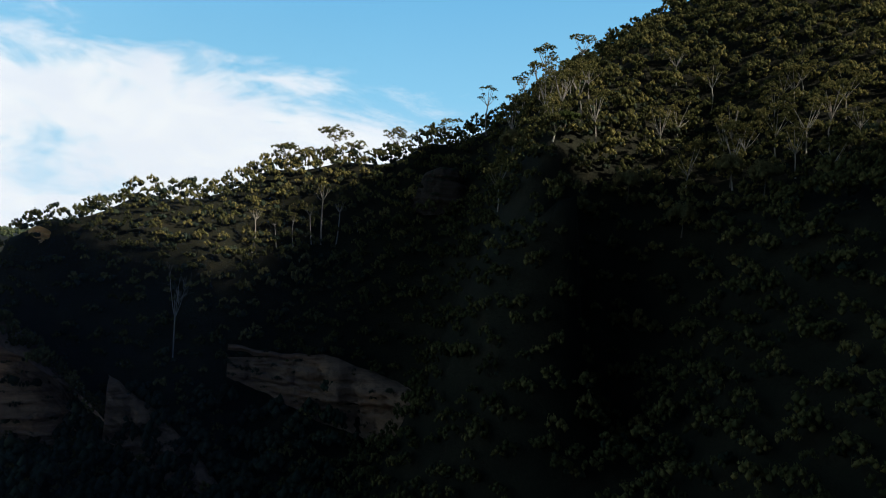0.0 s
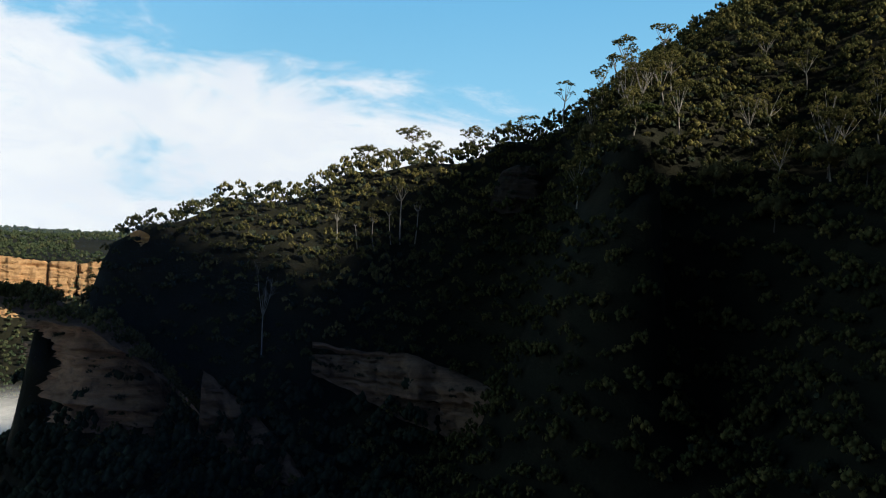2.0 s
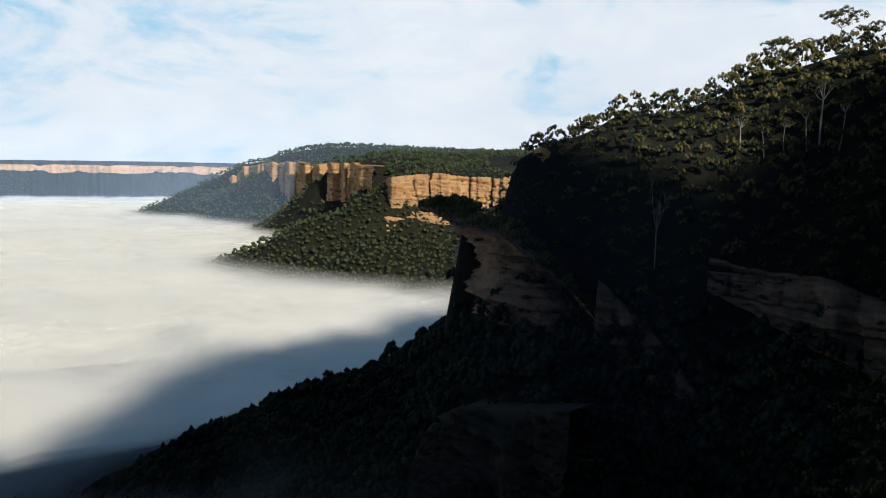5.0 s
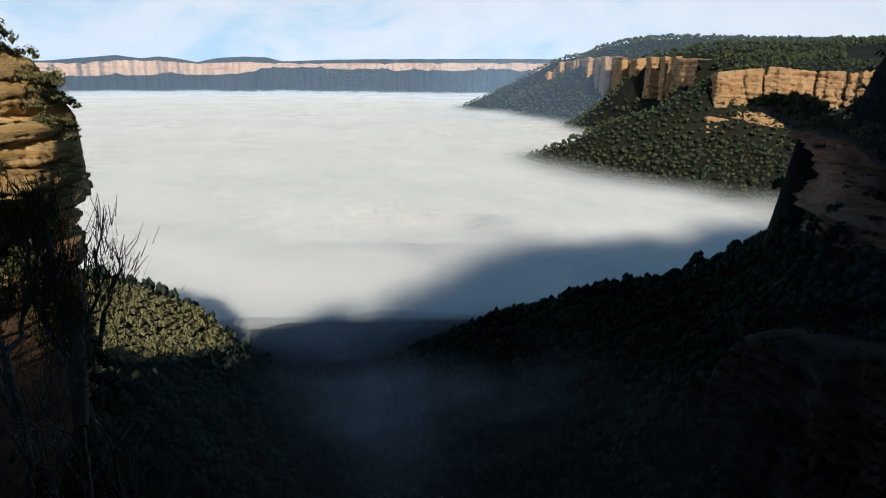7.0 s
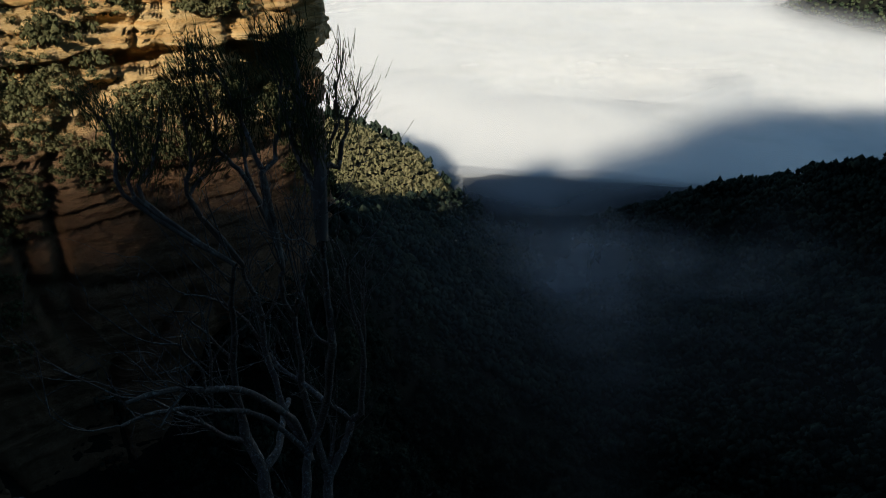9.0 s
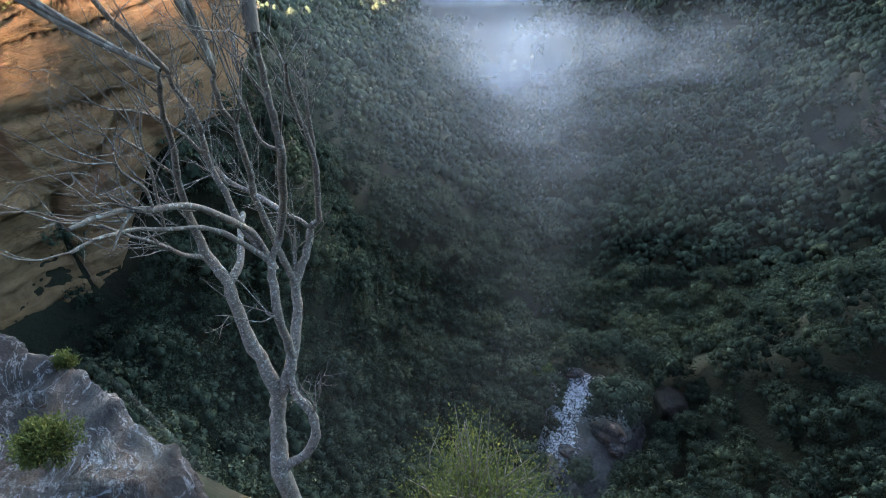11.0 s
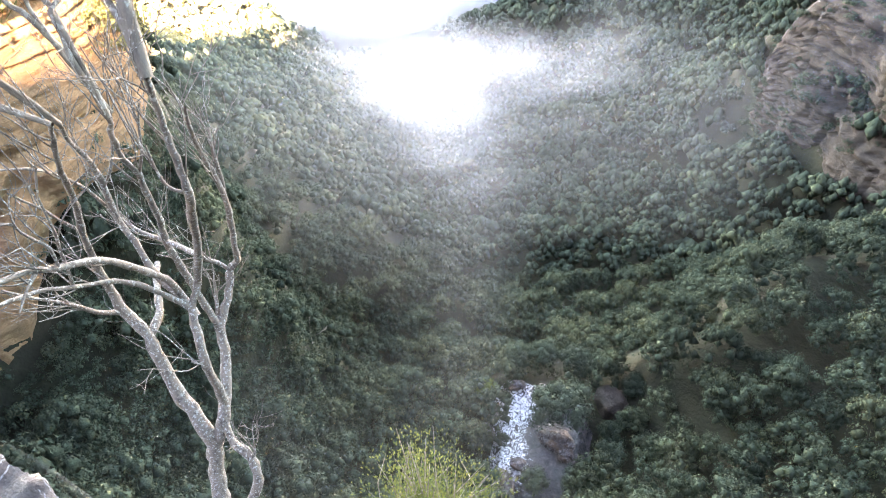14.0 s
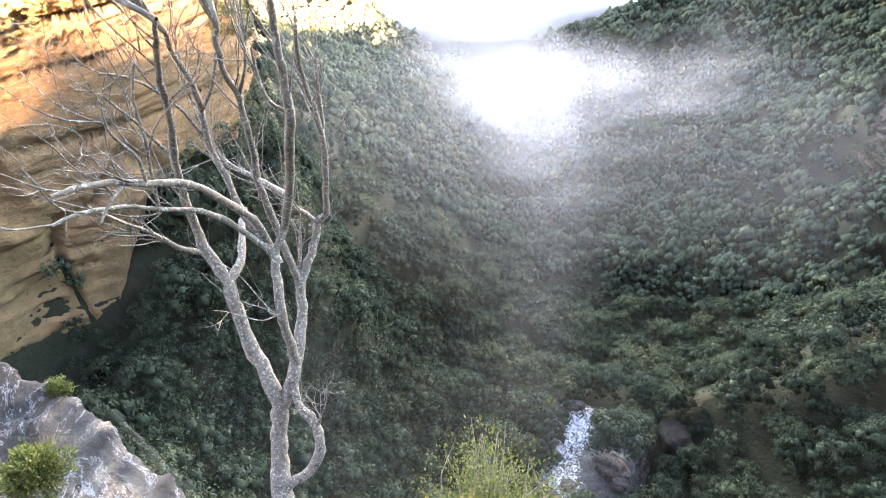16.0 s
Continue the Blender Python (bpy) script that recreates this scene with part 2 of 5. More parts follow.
def grid_faces(nu, nv):
    i = (np.arange(nu - 1)[:, None] * nv + np.arange(nv - 1)[None, :]).ravel()
    return np.stack([i, i + nv, i + nv + 1, i + 1], -1)


class Land:
    """A land surface that runs smoothly through the lines of its plan."""

    def __init__(self, *lines):
        self.p = np.array([plan(*q) for line in lines for q in line])
        d = np.linalg.norm(self.p[:, None, :2] - self.p[None, :, :2], axis=-1)
        n = len(self.p)
        a = np.zeros((n + 3, n + 3))
        a[:n, :n] = -d
        a[:n, n] = a[n, :n] = 1
        a[:n, n + 1:] = self.p[:, :2] / 100
        a[n + 1:, :n] = self.p[:, :2].T / 100
        self.c = np.linalg.solve(a, np.concatenate([self.p[:, 2], np.zeros(3)]))

    def __call__(self, x, y):
        x, y = np.asarray(x, float), np.asarray(y, float)
        q = np.stack([x.ravel(), y.ravel()], -1)
        out = np.empty(len(q))
        n = len(self.p)
        for i in range(0, len(q), 20000):
            s = q[i:i + 20000]
            d = np.linalg.norm(s[:, None] - self.p[None, :, :2], axis=-1)
            out[i:i + 20000] = -d @ self.c[:n] + self.c[n] + s @ self.c[n + 1:] / 100
        return out.reshape(x.shape)


# ---- the land near by ----
def sight(*places, under=5.0):
    """Ground under the canopy, from headings, dips below the eye's level (degrees) and distances."""
    return [(h, d, -d * math.tan(radians(e)) - under) for h, e, d in places]


CREEK = [(52, 76, -109), (50, 66, -109), (51, 58, -110), (66, 60, -110), (66, 70, -109), (58, 74, -108.5), (58, 62, -109), (59, 50, -110)] + sight((66.5, 52, 90), (68.5, 47.4, 115), (71, 43.2, 143), (72.8, 38.6, 178), (74.3, 32.2, 243), (72, 24, 400), under=6)
OUR_FOOT = [(75, 26, -68), (50, 26, -68), (100, 24, -66), (20, 40, -75), (-20, 50, -60), (116, 28, -62), (0, 0, -9), (180, 12, -2), (200, 40, -12)]
LEFT_FOOT = [(100.4, 64, -41), (105, 62, -40), (115.5, 58, -50), (120, 57, -54), (127, 56, -58), (140, 56, -52)] + sight((113.4, 41, 54), (104.3, 43.1, 58), (120, 46.8, 48), (113.5, 54.2, 44), (96.1, 52.8, 58), (92.5, 60.9, 47), (94.6, 43.1, 80), (91.2, 42.9, 95), (83, 48.5, 92), (72.5, 53.8, 77), (100, 36, 78), (78, 56, 66), (86, 56, 66))
LEFT_SLOPE = sight((91.9, 29.1, 140), (88.5, 35.5, 122), (83.6, 39.6, 118), (77.8, 43.6, 112), (74.1, 46.9, 103), (69.4, 50.5, 92), (72.3, 42.5, 126), (70, 46.6, 105),
                   (86, 30, 190), (81, 33, 182), (77, 36.5, 165), (76, 40, 142), (96, 25, 118), (94.5, 22.4, 250), (90, 23.6, 266), (85.4, 24.6, 290), (80.5, 27.2, 276), (78, 28.2, 268), (75.4, 30.2, 262), (74, 33, 236), (88, 27, 205), (83, 28.5, 236))
LIT_SLOPE = sight((96, 16.8, 300), (94.5, 17.4, 302), (91.7, 18.2, 312), (87.7, 19.9, 330), (85.7, 22.7, 322), (94.5, 19.5, 282), (91, 21.0, 288), (88, 22, 302), under=3)
LEFT_BACK = [(96, 360, -110), (92, 380, -135), (88, 390, -165), (84, 370, -175), (80, 350, -180), (93, 480, -185), (104, 400, -140), (99, 240, -100), (98.5, 180, -82), (98, 140, -64), (105, 150, -88), (110, 130, -84)]
LEFT_TOP = [(98, 80, -12), (103, 76, -4), (108, 75, -3), (118, 74, -3), (105, 85, -40), (112, 84, -42), (130, 76, -7), (142, 74, -16), (100.6, 68, -39), (99, 70, -37), (98, 74, -36), (106, 66, -37), (116, 62, -42), (97.2, 84, -40), (105, 100, -60), (118, 95, -60), (130, 95, -60), (135, 22, -9), (150, 26, -5), (165, 30, -6), (160, 46, -10), (158, 62, -22), (155, 90, -60), (152, 120, -75), (140, 95, -62), (146, 88, -55)]
RIGHT_FLOOR = sight((32.8, 36.9, 105), (35.6, 39.7, 98), (39, 43.5, 90), (42.4, 48.7, 80), (45.5, 51.3, 77), (46.4, 55.7, 70), (47.3, 59.2, 63), (36.5, 47.1, 80), (29.2, 39.8, 98), (21, 50.8, 68), (36.2, 59.1, 58), (26, 36, 112),
                    (46.3, 48.5, 100), (40.5, 39.6, 134), (34, 37.5, 130), (64.2, 41.6, 140), (51.6, 40.7, 136), (64.5, 34.3, 190), (53.1, 33.7, 180), (42.9, 32.4, 168), (54.2, 27.8, 228), (45, 25.9, 208), (56.6, 48.5, 103), (63.2, 52.4, 86), (67, 29, 245), (60, 25.5, 262), (50, 22.4, 265), (42, 19, 262))
RIGHT_FLOOR += [(38, 182, -60), (33, 172, -56), (43.2, 192, -88), (29, 165, -60)]
SPUR = sight((37, 12.7, 300), (43.7, 14.4, 322), (47.6, 16.3, 322), (51.3, 17.1, 322), (55.2, 18.65, 312), (61.3, 20.6, 306), (68.9, 23.7, 300), (74.3, 28.6, 275), under=10)
SPUR += [(40, 400, -140), (44, 420, -165), (50, 420, -172), (57, 420, -180), (65, 400, -185), (40, 480, -185), (55, 480, -190), (41, 230, -84), (39.8, 270, -72)]
HEAD_FOOT = [(36.6, 223, -58), (38.4, 240, -66), (39.3, 252, -70), (40, 290, -76), (30, 201.3, -50.3), (26, 192, -47.6), (16, 192.7, -52.1), (4, 186, -50), (-13, 150, -46), (-40, 92, -42), (10, 140.2, -79.4), (-5, 110, -80)]
HEAD_RIM = [(38, 229.8, -9.0), (33, 212.2, -17), (29, 206.7, -26.4), (25, 199.1, -25.8), (16.6, 198, -20.7), (9.6, 199, -21.6), (3.8, 196, -27), (-13, 160, -24), (-40, 104, -15)]
HEAD_SLOPE = [(20, 209, -3.3), (10, 222, 2), (4, 212, 2), (-1, 190, -8), (-2, 218, 16), (-4, 236, 46), (-6, 236, 62), (-8, 205, 54), (-9, 185, 44), (-10, 168, 38), (-12, 150, 27), (-19, 170, 12), (-24, 165, 14), (-22, 205, 40), (-30, 150, 17), (-34, 140, 15), (-42, 190, 26), (-45, 165, 12), (-52, 160, 4)]
HEAD_CREST = [(34, 223, 5), (31, 229.8, 14), (25, 243.2, 24.5), (15, 255.2, 40), (9, 255.3, 46), (1.5, 255, 54), (-7, 245, 63), (-12, 240, 74), (-17, 235, 80), (-30, 235, 77)]
HEAD_BACK = [(36, 310, -50), (25, 340, -10), (10, 390, 20), (-10, 380, 90), (-17, 300, 118), (-25, 318, 146), (-35, 318, 148), (44, 440, -150), (14, 280, 26), (8, 280, 36), (20, 268, 18), (2, 285, 38)]
HILL = [(210, 155, -20), (214, 140, 34), (-127, 138, 45), (-131, 95, 33), (-127.5, 111, 38), (-135, 112, 38), (-115, 126, 92), (-84, 135, 134), (-68, 163, 154), (-61, 184, 152), (-58.5, 196, 138), (-56, 208, 106), (-53, 225, 42),
        (-115, 240, 30), (-77, 257, 80), (-60, 330, 90), (206, 224, -30), (180, 150, -55), (153, 180, -70), (-125, 40, 0), (-100, 60, 10)]
near_land = Land(CREEK, OUR_FOOT, LEFT_FOOT, LEFT_SLOPE, LIT_SLOPE, LEFT_BACK, LEFT_TOP, RIGHT_FLOOR, SPUR, HEAD_FOOT, HEAD_RIM, HEAD_SLOPE, HEAD_CREST, HEAD_BACK, HILL)


def land_mesh(name, land, x0, x1, y0, y1, step, rough, seed):
    x, y = np.meshgrid(np.arange(x0, x1, step), np.arange(y0, y1, step), indexing="ij")
    z = land(x, y) + (fbm(x / (step * 6), y / (step * 6), 0, seed) - 0.5) * rough
    ob = mesh_np(name, np.stack([x, y, z], -1).reshape(-1, 3), quads=grid_faces(*x.shape), material=M_soil, smooth=True)
    return ob


tagged(land_mesh("ground", near_land, -540, 262, -225, 480, 3.5, 4.0, 11), "dark leaf-littered forest soil of a steep sandstone gully", "ground", kind="structure")


# ---- the land far off ----
FAR_TOP = [(34, 1260, 4), (38, 1240, 4), (44, 1215, 2), (36, 1500, 20), (42, 1500, 24), (40, 2000, 62), (34, 2000, 72), (46, 1450, 28), (50, 1790, 36), (54, 2360, 46), (57, 2800, 32), (46, 2000, 60), (51, 2300, 68), (54.5, 2620, 66), (57.6, 2900, 22),
           (40, 3000, 70), (50, 3200, 72), (46, 3500, 80), (34, 2800, 72), (58, 3300, -20), (28, 2000, 78), (30, 1500, 26)]
FAR_FOOT = [(44.3, 1158, -48), (37, 1150, -50), (44.8, 1125, -104), (39, 1105, -102), (36.5, 1085, -100), (46, 1380, -54), (50, 1705, -66), (54, 2260, -84), (57, 2720, -66)]
FAR_SLOPE = [(46, 1000, -128), (52, 1100, -135), (58.9, 1190, -155), (46.6, 925, -156), (38.6, 890, -156), (34, 880, -156), (55.9, 1010, -165), (51, 1200, -80), (54, 1200, -106), (50, 1500, -140), (52, 1350, -150), (47, 1290, -60),
             (59, 2760, -64), (61, 2700, -104), (63.8, 2600, -152), (60, 2400, -148), (55.2, 2000, -152), (53, 1750, -140), (68, 2900, -210), (60, 850, -220), (64, 1400, -220), (30, 800, -170), (30, 1200, -40)]
far_land = Land(FAR_TOP, FAR_FOOT, FAR_SLOPE)
tagged(land_mesh("ground_far", far_land, -2560, -420, 420, 2440, 17, 12.0, 23), "forested slopes of the far headland above the fog", "ground", kind="structure")

ring = np.array([plan(a, 4950, -232) for a in range(0, 360, 5)])
tagged(mesh_np("ground_valley", np.vstack([[(0, 0, -232)], ring]), tris=[(0, 1 + i, 1 + (i + 1) % 72) for i in range(72)], material=M_soil),
       "dark forested valley floor under the fog", "ground", kind="structure")


# ---- cliffs ----
def cliff(name, top, foot, material, du, dv, seed, bed=2.2, depth=1.6, lean=0.35, joints=9.0, overhang=0.0, spur=1.0, caves=(), calm=None, fine=1.0, label="", category="cliff"):
    """A wall of bedded rock between its upper and lower edge, with ledges, joints and fallen blocks."""
    t, f = np.array([plan(*q) for q in top]), np.array([plan(*q) for q in foot])
    length = np.concatenate([[0], np.cumsum(np.linalg.norm(np.diff((t + f) / 2, axis=0), axis=1))])
    s = np.arange(0, length[-1], du)
    tp = np.stack([np.interp(s, length, t[:, i]) for i in range(3)], -1)
    fp = np.stack([np.interp(s, length, f[:, i]) for i in range(3)], -1)
    high = np.abs(tp[:, 2] - fp[:, 2]).max()
    v = np.linspace(0, 1, max(6, int(high / dv)))
    g = v ** lean
    p = tp[:, None, :] + (fp - tp)[:, None, :] * np.stack([g, g, v], -1)[None]
    along = np.gradient((tp + fp) / 2, axis=0)[:, :2]
    along /= np.linalg.norm(along, axis=1)[:, None] + 1e-9
    k = 7
    along = np.stack([np.convolve(np.pad(along[:, i], k, mode="edge"), np.ones(2 * k + 1) / (2 * k + 1), "valid") for i in range(2)], -1)
    out = np.stack([along[:, 1], -along[:, 0]], -1)
    if ((fp - tp)[:, :2] * out).sum() < 0:
        out = -out
    zz, ss = p[..., 2], np.broadcast_to(s[:, None], p.shape[:2])
    dip = zz + 0.05 * ss + (fbm(ss / (bed * 12), zz / (bed * 8), 0, seed) - 0.5) * bed * 1.2
    o = np.zeros(p.shape[:2])
    for i, (b, k, j) in enumerate(((bed * 4.5, 1.5, joints * 2.4), (bed, 0.9 * fine, joints), (bed * 0.34, 0.5 * fine, joints * 0.4))):
        wave = dip + (fbm(ss / (b * 5), zz / (b * 3), 1, seed + 20 + i) - 0.5) * b * 0.9
        layer = np.floor(wave / b).astype(np.int64)
        up = wave / b - layer
        cell = np.floor(ss / (j * (0.6 + 0.9 * hash01(layer, 3, i, seed))) + hash01(layer, 5, i, seed) * 7).astype(np.int64)
        o += (hash01(layer, cell, i, seed) - 0.5) * 1.1 * k * depth + (hash01(layer, 9, i, seed) - 0.5) * 1.2 * k * depth
        o -= np.clip(0.17 - up, 0, 1) * 9.0 * k * depth * (hash01(layer, cell // 2, 7 + i, seed) > 0.4)
    if calm:
        o *= np.interp(zz, [calm - 5, calm + 3], [0.34, 1.0])
    big = fbm(ss / (joints * 3.2), zz / (bed * 22), 0, seed + 5)
    o += (big - 0.5) * 4.0 * depth * spur
    groove = np.abs(vnoise(ss / joints, zz / (bed * 12), 0, seed + 8) - 0.5)
    o -= np.clip(0.045 - groove, 0, 1) * 30 * depth
    o += (fbm(ss / 1.3 / depth, zz / 0.8 / depth, 0, seed + 9) - 0.5) * 0.35 * depth
    ph, pd = np.degrees(np.arctan2(-p[..., 0], p[..., 1])), np.hypot(p[..., 0], p[..., 1])
    pe = np.degrees(np.arctan2(p[..., 2], pd))
    for h0, e0, rh, re_, deep in caves:
        o -= deep * np.sqrt(np.clip(1 - ((ph - h0) / rh) ** 2 - ((pe - e0) / re_) ** 2, 0, 1)) * (0.6 + 0.8 * big)
    o += overhang * np.sin(v[None] * 5.0 + big * 4.0)
    fade = np.clip(np.minimum(v * 6, (1 - v) * 6 + 0.25), 0, 1)[None]
    p[..., :2] += out[:, None, :] * (o * fade)[..., None]
    p[..., 2] += (fbm(ss / 4, zz / 4, 3, seed + 2) - 0.5) * bed * 0.5
    back = p[:, :1].copy()
    back[..., :2] -= out[:, None, :] * 9 * depth
    back[..., 2] -= 1.0
    p = np.concatenate([back, p], 1)
    ob = mesh_np(name, p.reshape(-1, 3), quads=grid_faces(p.shape[0], p.shape[1]), material=material)
    tagged(ob, label, category, kind="structure")
    return p


def buttressed(line, step, wide, deep, clefts, seed):
    """The edge of a cliff that runs in blocks, each set forward or back, with narrow clefts between some."""
    p = np.array([plan(*q) for q in line])
    length = np.concatenate([[0], np.cumsum(np.linalg.norm(np.diff(p[:, :2], axis=0), axis=1))])
    s = np.arange(0, length[-1], step)
    q = np.stack([np.interp(s, length, p[:, i]) for i in range(3)], -1)
    way = np.gradient(q[:, :2], axis=0)
    way /= np.linalg.norm(way, axis=1)[:, None]
    out = np.stack([way[:, 1], -way[:, 0]], -1)
    out *= -np.sign((out * q[:, :2]).sum(1))[:, None]
    rng = np.random.default_rng(seed)
    at, move, up = 0.0, np.zeros(len(s)), np.zeros(len(s))
    while at < s[-1]:
        w = wide * rng.uniform(0.4, 1.7)
        m = (s >= at) & (s < at + w)
        move[m] = rng.uniform(-1, 1) * deep
        up[m] = rng.uniform(-1, 0.6) * deep * 0.35
        if rng.uniform() < clefts:
            k = (s >= at + w - wide * 0.22) & (s < at + w)
            move[k], up[k] = -deep * 2.2, -deep * 0.6
        at += w
    q[:, :2] += out * move[:, None]
    q[:, 2] += up
    return [(float(np.degrees(np.arctan2(-x, y))), float(np.hypot(x, y)), float(z)) for x, y, z in q]


def foot_of(edge, ahead, z):
    return [(h, d - ahead, z) for h, d, _ in edge]


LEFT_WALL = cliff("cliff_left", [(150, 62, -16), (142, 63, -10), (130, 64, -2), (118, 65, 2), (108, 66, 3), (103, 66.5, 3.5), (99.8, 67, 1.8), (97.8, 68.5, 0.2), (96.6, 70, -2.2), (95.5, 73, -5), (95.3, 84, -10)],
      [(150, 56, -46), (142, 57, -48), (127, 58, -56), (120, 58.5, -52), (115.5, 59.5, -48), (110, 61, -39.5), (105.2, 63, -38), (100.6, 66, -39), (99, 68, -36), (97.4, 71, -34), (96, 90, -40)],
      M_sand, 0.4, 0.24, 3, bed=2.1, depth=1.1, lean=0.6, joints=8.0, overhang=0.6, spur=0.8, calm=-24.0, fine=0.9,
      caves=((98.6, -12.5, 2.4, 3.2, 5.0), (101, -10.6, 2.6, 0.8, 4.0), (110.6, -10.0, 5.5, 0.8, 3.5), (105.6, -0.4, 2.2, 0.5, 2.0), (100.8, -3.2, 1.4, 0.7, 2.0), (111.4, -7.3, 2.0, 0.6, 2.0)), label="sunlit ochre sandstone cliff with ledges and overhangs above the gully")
SHADE_WALLS = []
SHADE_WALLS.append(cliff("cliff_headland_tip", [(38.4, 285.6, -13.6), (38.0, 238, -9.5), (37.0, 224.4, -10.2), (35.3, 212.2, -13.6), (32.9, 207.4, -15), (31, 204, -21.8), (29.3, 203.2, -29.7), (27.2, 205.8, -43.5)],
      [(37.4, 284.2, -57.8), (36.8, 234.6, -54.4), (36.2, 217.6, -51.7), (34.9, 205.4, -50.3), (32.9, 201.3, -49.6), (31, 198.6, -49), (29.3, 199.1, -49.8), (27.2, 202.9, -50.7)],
      M_shade_brown, 1.3, 0.7, 7, bed=3.4, depth=1.8, lean=0.35, joints=14, overhang=1.5, label="shaded brown bedded sandstone cliff at the tip of the headland"))
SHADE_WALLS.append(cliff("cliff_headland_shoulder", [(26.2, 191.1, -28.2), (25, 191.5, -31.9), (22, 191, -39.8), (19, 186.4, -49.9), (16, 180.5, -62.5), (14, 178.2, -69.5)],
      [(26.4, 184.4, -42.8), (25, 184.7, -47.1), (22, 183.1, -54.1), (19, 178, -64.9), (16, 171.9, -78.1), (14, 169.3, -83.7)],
      M_shade_brown, 1.2, 0.6, 13, bed=2.8, depth=2.1, lean=0.35, joints=11, label="sloping shaded sandstone ledges half hidden by forest"))
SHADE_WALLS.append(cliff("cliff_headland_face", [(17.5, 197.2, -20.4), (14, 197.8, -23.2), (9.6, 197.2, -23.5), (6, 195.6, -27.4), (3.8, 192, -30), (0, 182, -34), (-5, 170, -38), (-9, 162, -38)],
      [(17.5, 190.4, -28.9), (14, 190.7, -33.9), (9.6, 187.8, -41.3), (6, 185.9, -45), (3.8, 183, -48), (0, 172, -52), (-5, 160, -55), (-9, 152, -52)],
      M_shade_brown, 1.2, 0.6, 19, bed=2.8, depth=2.2, lean=0.35, joints=12, label="shaded red-brown sandstone face below the headland forest"))
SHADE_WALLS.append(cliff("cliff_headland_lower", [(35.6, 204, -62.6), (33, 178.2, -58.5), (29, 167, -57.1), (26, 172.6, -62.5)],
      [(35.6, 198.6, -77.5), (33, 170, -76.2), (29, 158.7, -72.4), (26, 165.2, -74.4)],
      M_shade_brown, 1.4, 0.7, 17, bed=2.8, depth=2.2, lean=0.35, joints=12, label="lower tier of shaded brown sandstone on the headland"))
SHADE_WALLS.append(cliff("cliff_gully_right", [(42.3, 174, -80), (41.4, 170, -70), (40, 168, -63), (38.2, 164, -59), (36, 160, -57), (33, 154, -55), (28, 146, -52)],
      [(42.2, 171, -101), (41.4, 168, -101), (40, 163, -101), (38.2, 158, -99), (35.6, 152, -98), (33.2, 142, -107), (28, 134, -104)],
      M_shade_grey, 0.8, 0.5, 29, bed=2.6, depth=1.3, lean=0.4, joints=6, spur=1.6, label="weathered grey and tan sandstone face rising from the gully forest, darkened for shade"))
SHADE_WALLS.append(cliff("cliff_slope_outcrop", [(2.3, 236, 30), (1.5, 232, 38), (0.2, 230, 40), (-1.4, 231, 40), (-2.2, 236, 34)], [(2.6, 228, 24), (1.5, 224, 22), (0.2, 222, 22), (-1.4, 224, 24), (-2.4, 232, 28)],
      M_shade_grey, 0.8, 0.6, 31, bed=1.9, depth=0.9, lean=0.4, joints=6, label="reddish rock outcrop in the headland forest, darkened for shade"))
cliff("cliff_crest_outcrop", [(32.3, 230, 10), (31.9, 226, 11), (31.5, 225, 11.4), (31.0, 225, 10.6), (30.6, 227, 10)], [(32.5, 227, 6), (31.9, 222.5, 6), (31.5, 221.5, 6), (31.0, 222, 6), (30.5, 224, 6)],
      M_sand, 0.5, 0.35, 33, bed=1.6, depth=0.5, lean=0.3, joints=3, label="small sunlit orange rock outcrop on the headland crest")
cliff("cliff_lookout", [(150, 2.2, -3.4), (115, 1.8, -3.4), (95, 1.7, -3.8), (70, 1.5, -4.3), (45, 1.5, -4.3), (20, 1.8, -4.0), (-10, 3, -3)],
      [(150, 9, -40), (115, 8, -45), (95, 8, -50), (70, 8, -50), (45, 8, -50), (20, 9, -50), (-10, 14, -45)],
      M_shade_brown, 0.5, 0.5, 37, bed=1.2, depth=0.22, lean=1.0, joints=4, label="sheer sandstone cliff under the lookout ledge")
NEAR_EDGE = [(45.0, 1215, -6)] + buttressed([(44.4, 1168, 2), (41, 1160, 9), (37, 1158, 4), (33, 1156, 4)], 3.0, 24, 8, 0.3, 8)
FAR_WALLS = []
FAR_WALLS.append(cliff("cliff_far_sunlit", NEAR_EDGE, foot_of(NEAR_EDGE, 7, -54), M_farrock, 2.2, 1.7, 41, bed=7.0, depth=3.6, lean=0.6, joints=16, spur=0.5, label="sunlit orange sandstone cliff band on the far headland"))
FAR_WALLS.append(cliff("cliff_far_lower", [(46, 1180, -62), (44.8, 1160, -56), (42, 1150, -58), (39.5, 1150, -60), (36, 1150, -60)],
      [(46, 1165, -85), (44.8, 1132, -98), (42, 1125, -98), (39.5, 1122, -96), (36, 1120, -96)],
      M_farrock, 3.0, 2.0, 43, bed=5, depth=2.6, lean=0.5, joints=20, label="lower broken sandstone band on the far headland"))
FAR_EDGE = buttressed([(58.2, 2780, -20), (57, 2700, 28), (54, 2290, 42), (50, 1736, 33), (47.5, 1500, 28), (45.4, 1380, 22)], 5.0, 46, 20, 0.5, 3)
FAR_WALLS.append(cliff("cliff_far_buttress", FAR_EDGE, [(h, d - 9, float(np.interp(h, [44, 50, 54, 56, 58.4], [-54, -64, -82, -74, -50]))) for h, d, _ in FAR_EDGE],
      M_farrock, 4.5, 3.2, 47, bed=9, depth=3.0, lean=0.6, joints=34, spur=0.6, label="row of sandstone buttresses with shaded clefts on the far plateau"))

